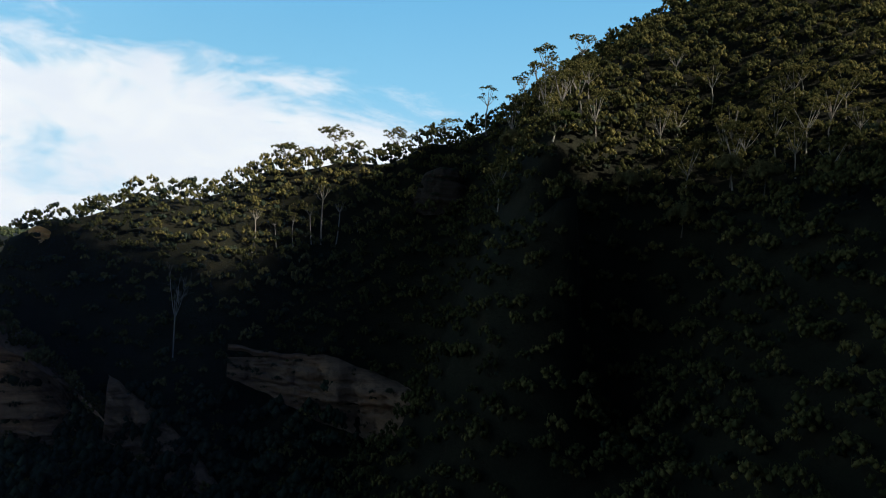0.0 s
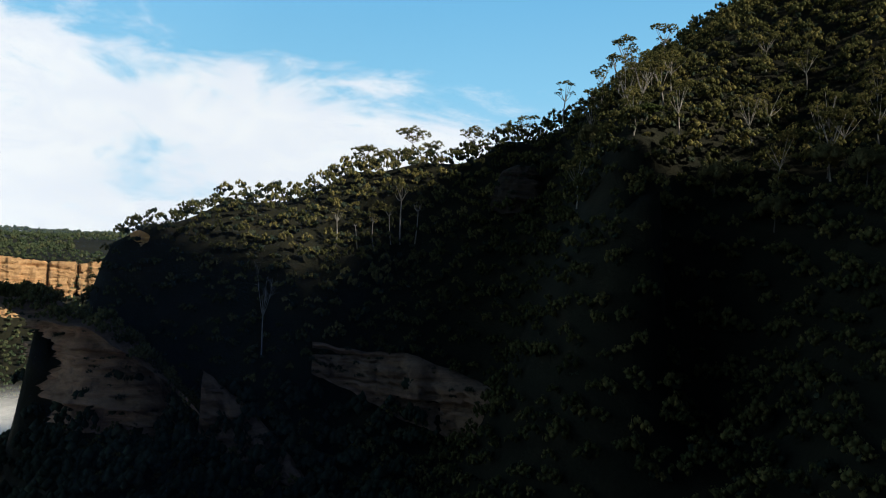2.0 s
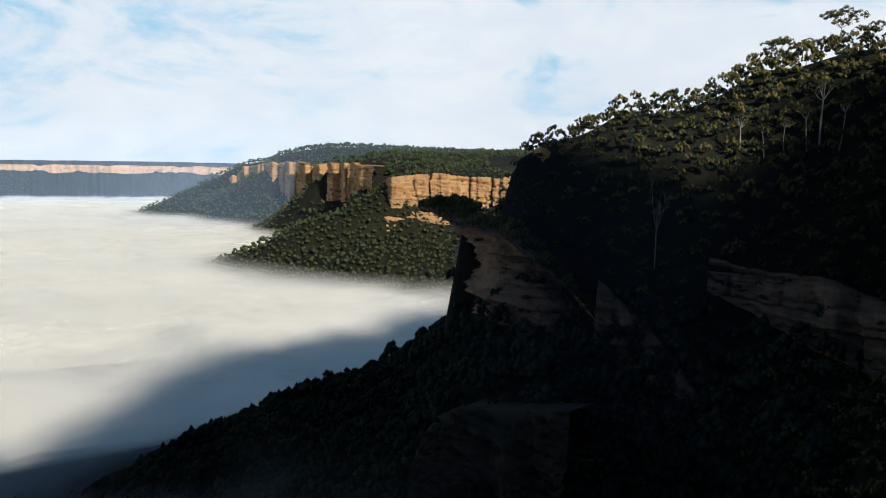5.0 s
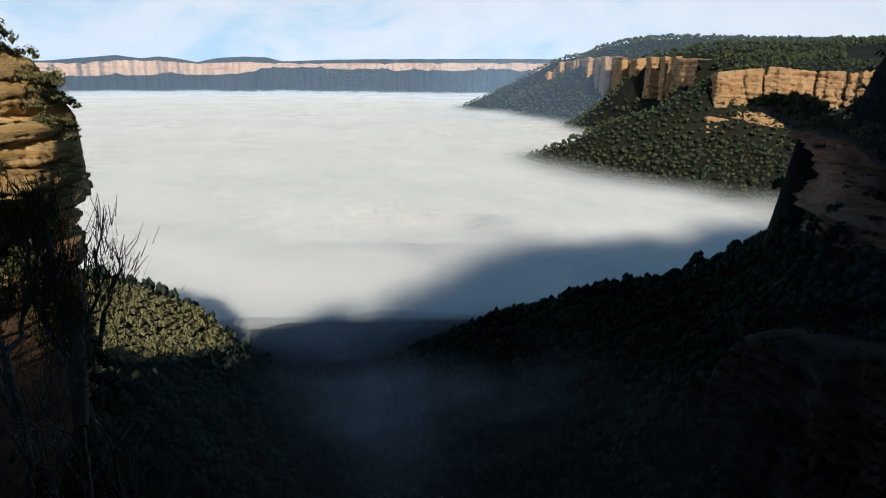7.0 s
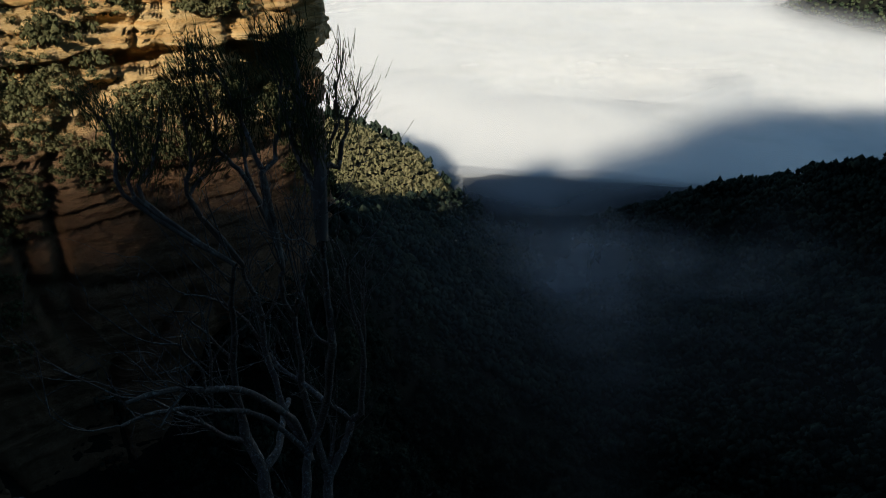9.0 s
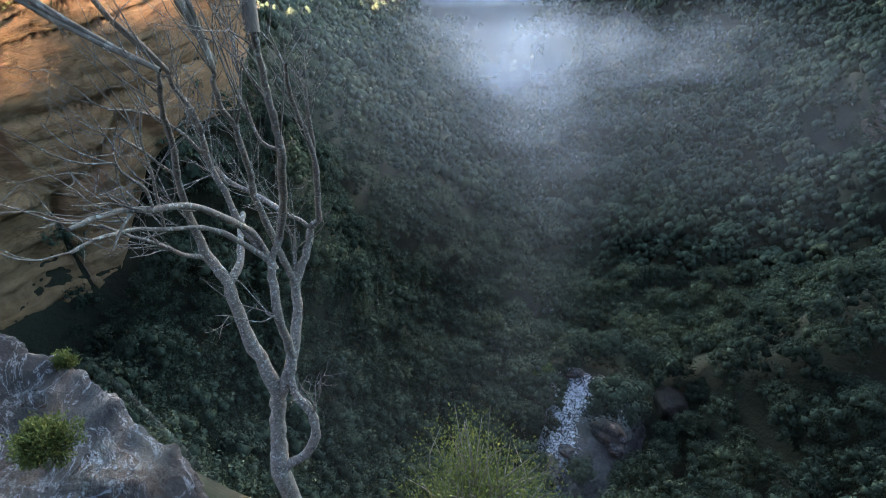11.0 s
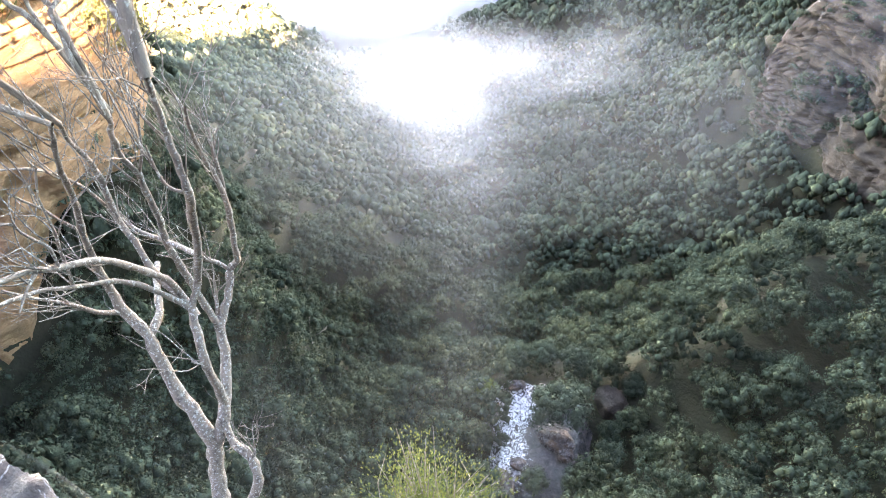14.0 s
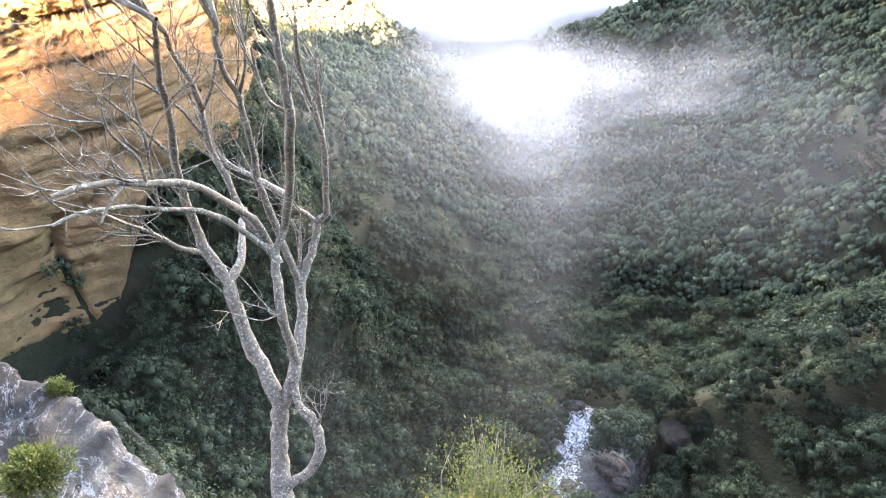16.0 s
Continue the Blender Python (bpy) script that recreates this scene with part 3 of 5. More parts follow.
# the escarpment across the valley
h = np.arange(48, 128, 0.1)
n1, n2 = fbm(h / 3.0, 0, 0, 51), fbm(h / 0.7, 4, 0, 52)
caps = 5 * n2 - 3 + np.interp(h, [48, 56, 62, 70, 75, 79.9, 81.2, 83, 85.4, 86.5, 87.7, 89.3, 90.5, 92.3, 95, 97, 110, 128], [70, 70, 68, 58, 50, 32, 56, 58, 42, 19, 37, 49, 37, 54, 31, 14, 24, 20])
brow = np.minimum(caps - 9, np.interp(h, [48, 61, 70.6, 77, 81, 83, 86.5, 89.3, 92.3, 95.2, 110], [46, 44, 33, 22, 25, 27, 11, 28, 25, 4, 10]))
n3 = fbm(h / 0.5, 7, 0, 54)
brow = brow - 26 * np.clip(n3 - 0.52, 0, 1) - 5 * n2
base = 40 * np.clip(fbm(h / 0.6, 2, 0, 55) - 0.55, 0, 1) + np.interp(h, [48, 61, 70.6, 77, 81, 83, 86.5, 89.3, 92.3, 95.2, 110], [-4, -7, -16, -6, -18, -40, -62, -58, -62, -70, -60]) + (n1 - 0.5) * 22 + (n2 - 0.5) * 14
rows = []
for place, dd, w in ((-235, 4080, 120), (-150, 4260, 150), (-90, 4400, 130), ("base", 4462, 90), (0.2, 4470, 80), (0.45, 4474, 80), (0.5, 4488, 80), (0.75, 4492, 80), ("brow", 4498, 80), ("cap", 4640, 60), ("cap", 4900, 0)):
    z = {"base": base, "brow": brow, "cap": caps}.get(place, place)
    if not hasattr(z, "shape"):
        z = base + (brow - base) * place if place > 0 else np.minimum(place + (n2 - 0.5) * 40 + (n1 - 0.5) * 14, base - 4)
    d = dd + (n1 - 0.5) * 2 * w + (fbm(h / 0.45, 9 if dd < 4460 or dd > 4500 else 3, 0, 53) - 0.5) * w * 1.6
    rows.append(np.stack([-d * np.sin(np.radians(h)), d * np.cos(np.radians(h)), np.broadcast_to(z, h.shape)], -1))
rows = np.array(rows)
tagged(mesh_np("escarpment_slope", np.concatenate([rows[:4]]).reshape(-1, 3), quads=grid_faces(4, len(h)), material=M_soil), "wooded talus below the distant escarpment", "escarpment", kind="structure")
tagged(mesh_np("escarpment_cliff", rows[3:9].reshape(-1, 3), quads=grid_faces(6, len(h)), material=M_escrock), "long pale sandstone escarpment on the horizon", "escarpment", kind="structure")
tagged(mesh_np("escarpment_top", rows[8:].reshape(-1, 3), quads=grid_faces(3, len(h)), material=M_soil), "wooded flat top of the distant escarpment", "escarpment", kind="structure")


# ---- fog, mist and clouds ----
def lines(*runs):
    return np.concatenate([np.arange(a, b, s) for a, b, s in runs])


def full_ground(x, y):
    cx, cy = np.clip(x, -535, 255), np.clip(y, -220, 475)
    near = near_land(cx, cy) - 0.7 * np.hypot(x - cx, y - cy)
    cx, cy = np.clip(x, -2550, -430), np.clip(y, 430, 2430)
    far = far_land(cx, cy) - 0.7 * np.hypot(x - cx, y - cy)
    return np.maximum(np.maximum(near, far), -232.0)


fx, fy = np.meshgrid(lines((-4700, -2600, 150), (-2600, -700, 50), (-700, 100, 20)), lines((-2200, -200, 150), (-200, 520, 20), (520, 2500, 40), (2500, 4700, 150)), indexing="ij")
fg = full_ground(fx, fy)
away = np.hypot(fx, fy)
for i, (zf, k) in enumerate(((-141, 0.16), (-147, 0.34), (-153, 0.6), (-160, 0.85), (-168, 0.98))):
    swell = (fbm(fx / 190, fy / 190, 0, 61) - 0.5) * 12 + (fbm(fx / 45, fy / 45, 0, 71) - 0.5) * 4 + (fbm(fx / 60, fy / 60, 0, 73 + i) - 0.5) * 2
    z = zf + swell * np.clip((3900 - away) / 2500, 0.15, 1)
    z = z + 3 * np.clip((480 - away) / 140, 0, 1)
    deep = np.clip((z - fg - 2 + 24 * (fbm(fx / 38, fy / 38, 0, 75) - 0.5) * np.clip((620 - away) / 150, 0, 1)) / 26, 0, 1)
    dens = k * deep * deep * (3 - 2 * deep)
    dens *= np.clip((4420 - away) / 100, 0, 1) * np.clip((fy + 2200) / 300, 0, 1)
    tagged(mesh_np("fog_layer", np.stack([fx, fy, z], -1).reshape(-1, 3), quads=grid_faces(*fx.shape), material=M_fog, attrs={"thick": dens.ravel()}, smooth=True),
           "bank of white morning fog filling the valley", "fog", "fog layers", kind="structure")


def mist_wall(d, h0, h1, top, k, seed, material, label, soft=14.0, reach=4.0):
    """Mist that stands in the gully at one distance: it thins upwards, to both sides and where it meets the trees."""
    hh, zz = np.meshgrid(np.linspace(h0, h1, 70), np.linspace(-175, top + 4, 36), indexing="ij")
    far = d * (1 + 0.05 * (fbm(hh / 6, zz / 30, 0, seed) - 0.5))
    x, y = -far * np.sin(np.radians(hh)), far * np.cos(np.radians(hh))
    lid = top - 26 * fbm(hh / 7.0, d / 60.0, 0, seed + 1)
    dens = k * np.clip((lid - zz) / 17, 0, 1) ** 1.2 * np.clip((hh - h0) / reach, 0, 1) * np.clip((h1 - hh) / reach, 0, 1)
    dens = dens * np.clip((zz - full_ground(x, y) - 3) / soft, 0, 1)
    tagged(mesh_np("mist_sheet", np.stack([x, y, zz], -1).reshape(-1, 3), quads=grid_faces(*hh.shape), material=material, attrs={"thick": dens.ravel()}, smooth=True),
           label, "mist", "mist sheets", kind="structure")


for i, (d, h0, h1, top, k) in enumerate(((164, 57, 79, -96, 0.17), (186, 54, 81, -90, 0.22), (210, 48, 84, -87, 0.28), (236, 44, 86, -91, 0.36), (266, 40, 87, -106, 0.44), (300, 38, 86, -123, 0.5))):
    mist_wall(d, h0, h1, top, k, 81 + 7 * i, M_mist, "thin white mist drifting up the gully from the valley fog", 11.0, 9.0)
# Three added pale sheets: haze and veiling glare that lift the gully's darks.
mist_wall(24, 50, 128, -8, 0.030, 139, M_soft, "thin pale veil added near the lookout to lift the dark gully", 30.0, 10.0)
mist_wall(92, 60, 128, -24, 0.05, 137, M_soft, "faint even haze sheet added to lift the dark gully", 30.0, 8.0)
mist_wall(128, 36, 128, -38, 0.06, 131, M_soft, "faint even haze sheet added to lift the dark gully", 30.0, 8.0)


# far air as thin blue-tinted sheets between the headland and the escarpment
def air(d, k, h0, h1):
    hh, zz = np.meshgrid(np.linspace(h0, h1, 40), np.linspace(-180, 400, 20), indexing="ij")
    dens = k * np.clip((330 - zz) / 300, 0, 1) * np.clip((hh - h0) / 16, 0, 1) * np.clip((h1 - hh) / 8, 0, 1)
    tagged(mesh_np("air_haze", np.stack([-d * np.sin(np.radians(hh)), d * np.cos(np.radians(hh)), zz], -1).reshape(-1, 3), quads=grid_faces(40, 20), material=M_haze, attrs={"thick": dens.ravel()}),
           "thin blue-tinted sheet added as morning haze", "haze", kind="structure")


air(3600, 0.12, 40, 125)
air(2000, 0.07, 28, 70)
# Added near sheet: a blue lift over the headland's dark left side.
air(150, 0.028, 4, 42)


def cloud_material():
    m = Mat("cloud_bank")
    em = m.n("ShaderNodeEmission")
    tr = m.n("ShaderNodeEmission")
    sep = m.n("ShaderNodeSeparateXYZ")
    m.put(sep.inputs[0], m.co)
    m.put(tr.inputs[0], m.ramp(m.level(sep.outputs[2], 0, 2600), (0.0, (0.52, 0.70, 0.82)), (0.5, (0.26, 0.55, 0.75)), (1.0, (0.14, 0.41, 0.67))))
    wisp = m.noise(0.00075, 7, 0.62, m.stretch(1, 1, 2.6), 0.8)
    fine = m.noise(0.0024, 6, 0.65, m.stretch(1, 1, 2.2), 0.5)
    d = m.attr("thick")
    k = m.math("ADD", m.math("ADD", wisp, m.math("MULTIPLY", fine, 0.35)), m.math("SUBTRACT", d, 0.5))
    shade = m.level(fine, 0.35, 0.65, 0.0, 0.45)
    m.put(em.inputs[0], m.mix(shade, (1.0, 0.99, 0.97), (0.80, 0.84, 0.93)))
    em.inputs[1].default_value = 0.66
    tr.inputs[1].default_value = 0.75
    mx = m.n("ShaderNodeMixShader")
    m.put(mx.inputs[0], m.level(k, 0.58, 0.86, 0.0, 0.96))
    m.t.links.new(tr.outputs[0], mx.inputs[1])
    m.t.links.new(em.outputs[0], mx.inputs[2])
    m.t.links.new(mx.outputs[0], m.out.inputs[0])
    return m.m


ch, ce = np.meshgrid(np.linspace(-48, 132, 90), np.linspace(-1.5, 31, 40), indexing="ij")
cd = 0.62 - np.clip((ce - 15 + 0.16 * (30 - ch)) / 22, -0.1, 0.5) - np.clip((ch - 52) / 30, 0, 1) * np.clip((ce + 2) / 12, 0, 1) * 0.2
cd -= 0.06 * np.clip((ch - 40) / 20, 0, 1)
cd -= np.clip((-5 - ch) / 20, 0, 0.4)
r = 4850
tagged(mesh_np("cloud_backdrop", np.stack([-r * np.cos(np.radians(ce)) * np.sin(np.radians(ch)), r * np.cos(np.radians(ce)) * np.cos(np.radians(ch)), r * np.sin(np.radians(ce))], -1).reshape(-1, 3),
               quads=grid_faces(90, 40), material=cloud_material(), attrs={"thick": cd.ravel()}, smooth=True), "bright broken white cloud in a blue morning sky", "cloud", kind="structure")


# ---- woods ----
def ico(sub):
    bm = bmesh.new()
    bmesh.ops.create_icosphere(bm, subdivisions=sub, radius=1)
    v = np.array([q.co[:] for q in bm.verts])
    f = np.array([[q.index for q in face.verts] for face in bm.faces])
    bm.free()
    return v, f


ICO1 = ico(1)
OCTA = (np.array([(1, 0, 0), (0, 1, 0), (-1, 0, 0), (0, -1, 0), (0, 0, 1), (0, 0, -1)], float) * 1.1, np.array([(0, 1, 4), (1, 2, 4), (2, 3, 4), (3, 0, 4), (1, 0, 5), (2, 1, 5), (3, 2, 5), (0, 3, 5)]))


def crown(rng, clumps, leaves, size, flat=0.75, spread=0.62, body=0.8, trunk=0.0, core_shape=None, tilt=0.35, lump=(0.26, 0.42)):
    """A crown of rounded clumps under small leaf sprays that follow them. Radius about 1, foot at z = 0. Returns corners, triangles and each corner's share of the tree's tone."""
    vs, ts, core, n = [], [], [], 0
    shape = core_shape or ICO1
    for i in range(clumps):
        a, r = i * 2.4 + rng.uniform(-0.5, 0.5), spread * math.sqrt((i + 0.3) / clumps)
        c = np.array([r * math.cos(a), r * math.sin(a), flat * (0.35 + 0.95 * (1 - r * r) * rng.uniform(0.65, 1))])
        rad = rng.uniform(*lump)
        v = shape[0] * (1 + rng.uniform(-0.3, 0.3, (len(shape[0]), 1))) * rad * body * np.array([1, 1, 0.8]) + c
        vs.append(v)
        core.append(np.full(len(v), rng.uniform(0.7, 1.0)))
        ts.append(shape[1] + n)
        n += len(v)
        d = rng.normal(size=(leaves, 3))
        d[:, 2] = np.abs(d[:, 2]) * 1.2 - 0.25
        d /= np.linalg.norm(d, axis=1)[:, None] + 1e-9
        p = c + d * rad * rng.uniform(0.7, 1.12, (leaves, 1)) * np.array([1, 1, 0.8])
        e1 = np.cross(d, rng.normal(size=(leaves, 3)))
        e1 /= np.linalg.norm(e1, axis=1)[:, None] + 1e-9
        e2 = np.cross(d, e1) + d * rng.uniform(-tilt, tilt, (leaves, 1))
        s = size * rng.uniform(0.6, 1.4, (leaves, 1))
        vs.append(np.stack([p - e1 * s - e2 * s * 0.5, p + e1 * s - e2 * s * 0.4, p + e2 * s], 1).reshape(-1, 3))
        core.append(np.repeat(rng.uniform(0.75, 1.15, leaves), 3))
        ts.append(np.arange(leaves * 3).reshape(-1, 3) + n)
        n += leaves * 3
    if trunk:
        for i in range(2):
            a, b = rng.uniform(-0.25, 0.25, 2), rng.uniform(0, 6.283)
            ring = np.array([[math.cos(b + k * 2.1), math.sin(b + k * 2.1), 0] for k in range(3)]) * 0.035
            vs.append(np.concatenate([ring + (a[0] * 0.2, a[1] * 0.2, -trunk), ring * 0.5 + (a[0], a[1], flat * 0.9)]))
            ts.append(np.array([(0, 1, 4), (0, 4, 3), (1, 2, 5), (1, 5, 4), (2, 0, 3), (2, 3, 5)]) + n)
            core.append(np.full(6, 0.05))
            n += 6
    return np.concatenate(vs), np.concatenate(ts), np.concatenate(core)


def wood(name, places, radii, heights, kinds, material, seed, label, tone=(0.0, 1.0), squash=0.0):
    """One mesh of many crowns, each at its place with its own size, turn and tone."""
    rng = np.random.default_rng(seed)
    vs, ts, tint, n = [], [], [], 0
    pick = rng.integers(0, len(kinds), len(places))
    for k, (v, t, core) in enumerate(kinds):
        i = np.where(pick == k)[0]
        if not len(i):
            continue
        a = rng.uniform(0, 6.283, len(i))
        c, s = np.cos(a)[:, None], np.sin(a)[:, None]
        x, y = v[None, :, 0] * c - v[None, :, 1] * s, v[None, :, 0] * s + v[None, :, 1] * c
        rr = radii[i][:, None]
        w = np.stack([x * rr + places[i, 0][:, None], y * rr + places[i, 1][:, None], v[None, :, 2] * heights[i][:, None] + places[i, 2][:, None]], -1)
        off = n + np.arange(len(i))[:, None, None] * len(v)
        vs.append(w.reshape(-1, 3))
        ts.append((t[None] + off).reshape(-1, 3))
        big = fbm(places[i, 0] / 40, places[i, 1] / 40, 0, seed)
        tint.append((np.clip(rng.normal(0.45, 0.2, len(i)) + (big - 0.5) * 0.7, *tone)[:, None] * core[None]).ravel())
        n += len(i) * len(v)
    ob = mesh_np(name, np.concatenate(vs), np.concatenate(ts), None, material, {"tint": np.concatenate(tint)}, smooth=True)
    return tagged(ob, label, "trees", kind="stuff")


def polar(x, y):
    return np.degrees(np.arctan2(-x, y)), np.hypot(x, y)


def scatter(rng, land, x0, x1, y0, y1, step, fill=1.0):
    x, y = np.meshgrid(np.arange(x0, x1, step), np.arange(y0, y1, step), indexing="ij")
    x = (x + rng.uniform(-0.45, 0.45, x.shape) * step).ravel()
    y = (y + rng.uniform(-0.45, 0.45, y.shape) * step).ravel()
    z = land(x, y)
    e = step * 0.4
    slope = np.hypot(land(x + e, y) - z, land(x, y + e) - z) / e
    keep = rng.uniform(0, 1, len(x)) < fill * np.sqrt(1 + slope ** 2)
    return x[keep], y[keep], z[keep], slope[keep]


def clear_of(x, y, line, gap):
    """True where a place is farther than gap from a line of the plan."""
    p = np.array([plan(*q)[:2] for q in line])
    ok = np.ones(len(x), bool)
    for a, b in zip(p[:-1], p[1:]):
        t = np.clip(((x - a[0]) * (b - a)[0] + (y - a[1]) * (b - a)[1]) / ((b - a) @ (b - a)), 0, 1)
        ok &= np.hypot(x - a[0] - t * (b - a)[0], y - a[1] - t * (b - a)[1]) > gap
    return ok


rng = np.random.default_rng(5)
GULLY_KINDS = [crown(rng, 14, 48, 0.044, 0.9, 0.86, 0.6, 0.0, OCTA, 0.6, (0.24, 0.40)) for _ in range(9)]
CHEAP_KINDS = [crown(rng, 9, 5, 0.095, 0.9, 0.82, 0.95, 0.0, OCTA, 0.4, (0.24, 0.4)) for _ in range(8)]
EUC_KINDS = [crown(rng, 7, 8, 0.09, 0.85, 0.82, 0.75, 0.0, OCTA, 0.7, (0.22, 0.36)) for _ in range(8)]
LEDGE_KINDS = [crown(rng, 9, 26, 0.06, 0.8, 0.8, 0.5, 0.0, OCTA, 0.8, (0.2, 0.36)) for _ in range(6)]
PLAIN_KINDS = [crown(rng, 4, 8, 0.12, 0.8, 0.6, 0.95, 0.0, OCTA) for _ in range(5)]
FAR_KINDS = [crown(rng, 2, 8, 0.2, 0.9, 0.45, 0.95, 0.0, OCTA) for _ in range(5)]
HEATH_KINDS = [crown(rng, 5, 12, 0.10, 0.8, 0.7, 0.6, 0.0, OCTA, 0.6) for _ in range(5)]
BANK_KINDS = [crown(rng, 5, 30, 0.062, 0.75, 0.62, 0.42, 0.0, OCTA, 0.6) for _ in range(5)]
SHRUB_KINDS = [crown(rng, 5, 30, 0.062, 0.75, 0.6, 0.45, 0.0, OCTA, 0.5) for _ in range(5)]

x, y, z, slope = scatter(rng, near_land, -400, 20, -34, 400, 4.3, 0.85)
hd, dd = polar(x, y)
bare = clear_of(x, y, [(59, 50), (58, 58), (58, 66), (58, 70.5)], 7.8) & clear_of(x, y, [(48.3, 71), (48.6, 73)], 3.6) & clear_of(x, y, [(142, 58), (127, 59), (118, 60), (108, 63), (101, 66), (97, 74)], 2.5) & clear_of(x, y, [(42.2, 172), (38, 159), (33, 143), (28, 135)], 3.5)
low = bare & ~((hd > 112) & (dd > 51)) & (z < -36) & ((slope < 9) | (hd > 84)) & (hd > 8) & (hd < 126) & (dd > 27) & (z > -175)
near = low & (dd < 122)
p = np.stack([x, y, z + rng.uniform(0, 3.5, len(x))], -1)[near]
size = rng.uniform(2.4, 4.2, len(p))
wood("gully_forest", p, size, size * rng.uniform(1.2, 1.9, len(p)), GULLY_KINDS, M_gully, 6, "dense dark green rainforest canopy on the gully slopes")
under = bare & ~((hd > 84) & (dd > 150)) & (z < -36) & (hd > 8) & (hd < 126) & (dd > 27) & (dd < 200) & (rng.uniform(0, 1, len(x)) < np.where(dd < 122, 0.75, 0.3))
p = np.stack([x + 1.8, y + 1.3, z - 0.2], -1)[under]
size = rng.uniform(1.2, 2.4, len(p))
wood("gully_undergrowth", p, size, size * rng.uniform(0.9, 1.5, len(p)), SHRUB_KINDS, M_gully, 16, "low dark undergrowth between the gully trees")
fx, fy, fz, fs = scatter(rng, near_land, -200, -10, -70, 180, 1.7, 0.5)
fh, fd = polar(fx, fy)
steep = (fs > 2.2) & ~((fh > 84) & (fd > 150)) & (fz < -34) & (fh > 20) & (fh < 122) & (fd > 27) & (fd < 200) & clear_of(fx, fy, [(59, 50), (58, 58), (58, 66), (58, 73)], 8.5)
p = np.stack([fx, fy, fz - 0.4], -1)[steep]
size = rng.uniform(1.0, 2.3, len(p))
wood("steep_scrub", p, size, size * rng.uniform(1.0, 1.7, len(p)), SHRUB_KINDS, M_gully, 19, "dark ferns and scrub on the steepest gully banks")
fx, fy, fz, fs = scatter(rng, near_land, -80, -10, -50, 30, 1.05, 0.9)
fh, fd = polar(fx, fy)
bank = ((fs > 1.3) | (fh > 106)) & ~((fh > 112) & (fd > 57)) & (fh > 66) & (fh < 130) & (fd > 17) & (fd < 72) & (fz < -34) & (fz > -112)
p = np.stack([fx, fy, fz + rng.uniform(-0.6, 1.4, len(fx))], -1)[bank]
size = rng.uniform(1.1, 2.5, len(p)) * np.where((fh[bank] > 110) & (fd[bank] > 50), 0.75, 1.0)
wood("bank_scrub", p, size, size * rng.uniform(1.0, 1.6, len(p)), BANK_KINDS, M_gully, 20, "dark ferns and young trees covering the steep bank under the cliff")
mid = low & (dd >= 122) & (dd < 330)
p = np.stack([x, y, z + rng.uniform(0, 3.5, len(x)) ], -1)[mid]
size = rng.uniform(2.4, 4.2, len(p))
shade = ~((hd[mid] > 83.5) & (dd[mid] > 240) & (z[mid] > -0.445 * dd[mid] - 1))
p, size = p[shade], size[shade]
wood("far_gully_forest", p, size, size * rng.uniform(1.2, 1.9, len(p)), CHEAP_KINDS, M_gully, 17, "dark green forest where the gully opens to the valley")
# Sunlit part of the slope, split along the shade line and given brighter leaves.
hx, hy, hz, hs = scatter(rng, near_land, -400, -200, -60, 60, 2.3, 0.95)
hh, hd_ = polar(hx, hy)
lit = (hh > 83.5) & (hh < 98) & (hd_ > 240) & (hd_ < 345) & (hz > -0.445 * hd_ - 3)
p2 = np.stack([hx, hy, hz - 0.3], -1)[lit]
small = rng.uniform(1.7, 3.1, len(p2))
wood("heath_slope", p2, small, small * rng.uniform(1.0, 1.7, len(p2)), HEATH_KINDS, M_lit_slope, 21, "olive heath coloured bright for sun where the gully opens", (0.5, 1.0))
edge = low & (dd >= 330) & (rng.uniform(0, 1, len(x)) < 0.6)
p = np.stack([x, y, z - 1.0], -1)[edge]
size = rng.uniform(3, 5, len(p))
wood("spur_forest", p, size, size * rng.uniform(1.6, 2.6, len(p)), PLAIN_KINDS, M_gully, 7, "shaded forest on the spur below the headland")

x, y, z, slope = scatter(rng, near_land, -240, 190, 60, 430, 3.2, 0.72)
hd, dd = polar(x, y)
rim = clear_of(x, y, [(38, 221.7), (33, 204.0), (29, 201.8)], 3.5) & clear_of(x, y, [(25.6, 187.6), (19, 182.2), (15, 177.8)], 2.5) & clear_of(x, y, [(17, 195.2), (9.6, 192.5), (4, 187.0), (-9, 157.0)], 3.5)
top = rim & (z > -75) & (hd < np.where(z > -22, 39.4, 37.2)) & (hd > -48) & (dd < np.interp(hd, [q[0] for q in HEAD_CREST[::-1]], [q[1] + (14 if q[0] > -10 else 60) for q in HEAD_CREST[::-1]]) + np.where(hd > 34.5, 50, 0))
p = np.stack([x, y, z + rng.uniform(0, 4.5, len(x))], -1)[top]
size = rng.uniform(1.4, 2.9, len(p)) * np.interp(hd[top], [4, 30], [1, 0.8])
wood("headland_forest", p, size, size * rng.uniform(1.2, 1.8, len(p)), EUC_KINDS, M_euc, 8, "olive eucalypt forest on the headland, its crest in sun")
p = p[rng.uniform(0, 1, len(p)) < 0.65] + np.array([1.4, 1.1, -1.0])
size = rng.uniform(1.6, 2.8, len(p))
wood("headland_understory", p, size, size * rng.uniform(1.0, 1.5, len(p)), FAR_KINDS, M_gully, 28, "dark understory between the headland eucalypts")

x, y, z, slope = scatter(rng, near_land, 20, 255, -220, 150, 11)
hd, dd = polar(x, y)
back = ((hd < -48) | (hd > 180)) & (dd > 40)
p = np.stack([x, y, z - 0.5], -1)[back]
size = rng.uniform(5, 8, len(p))
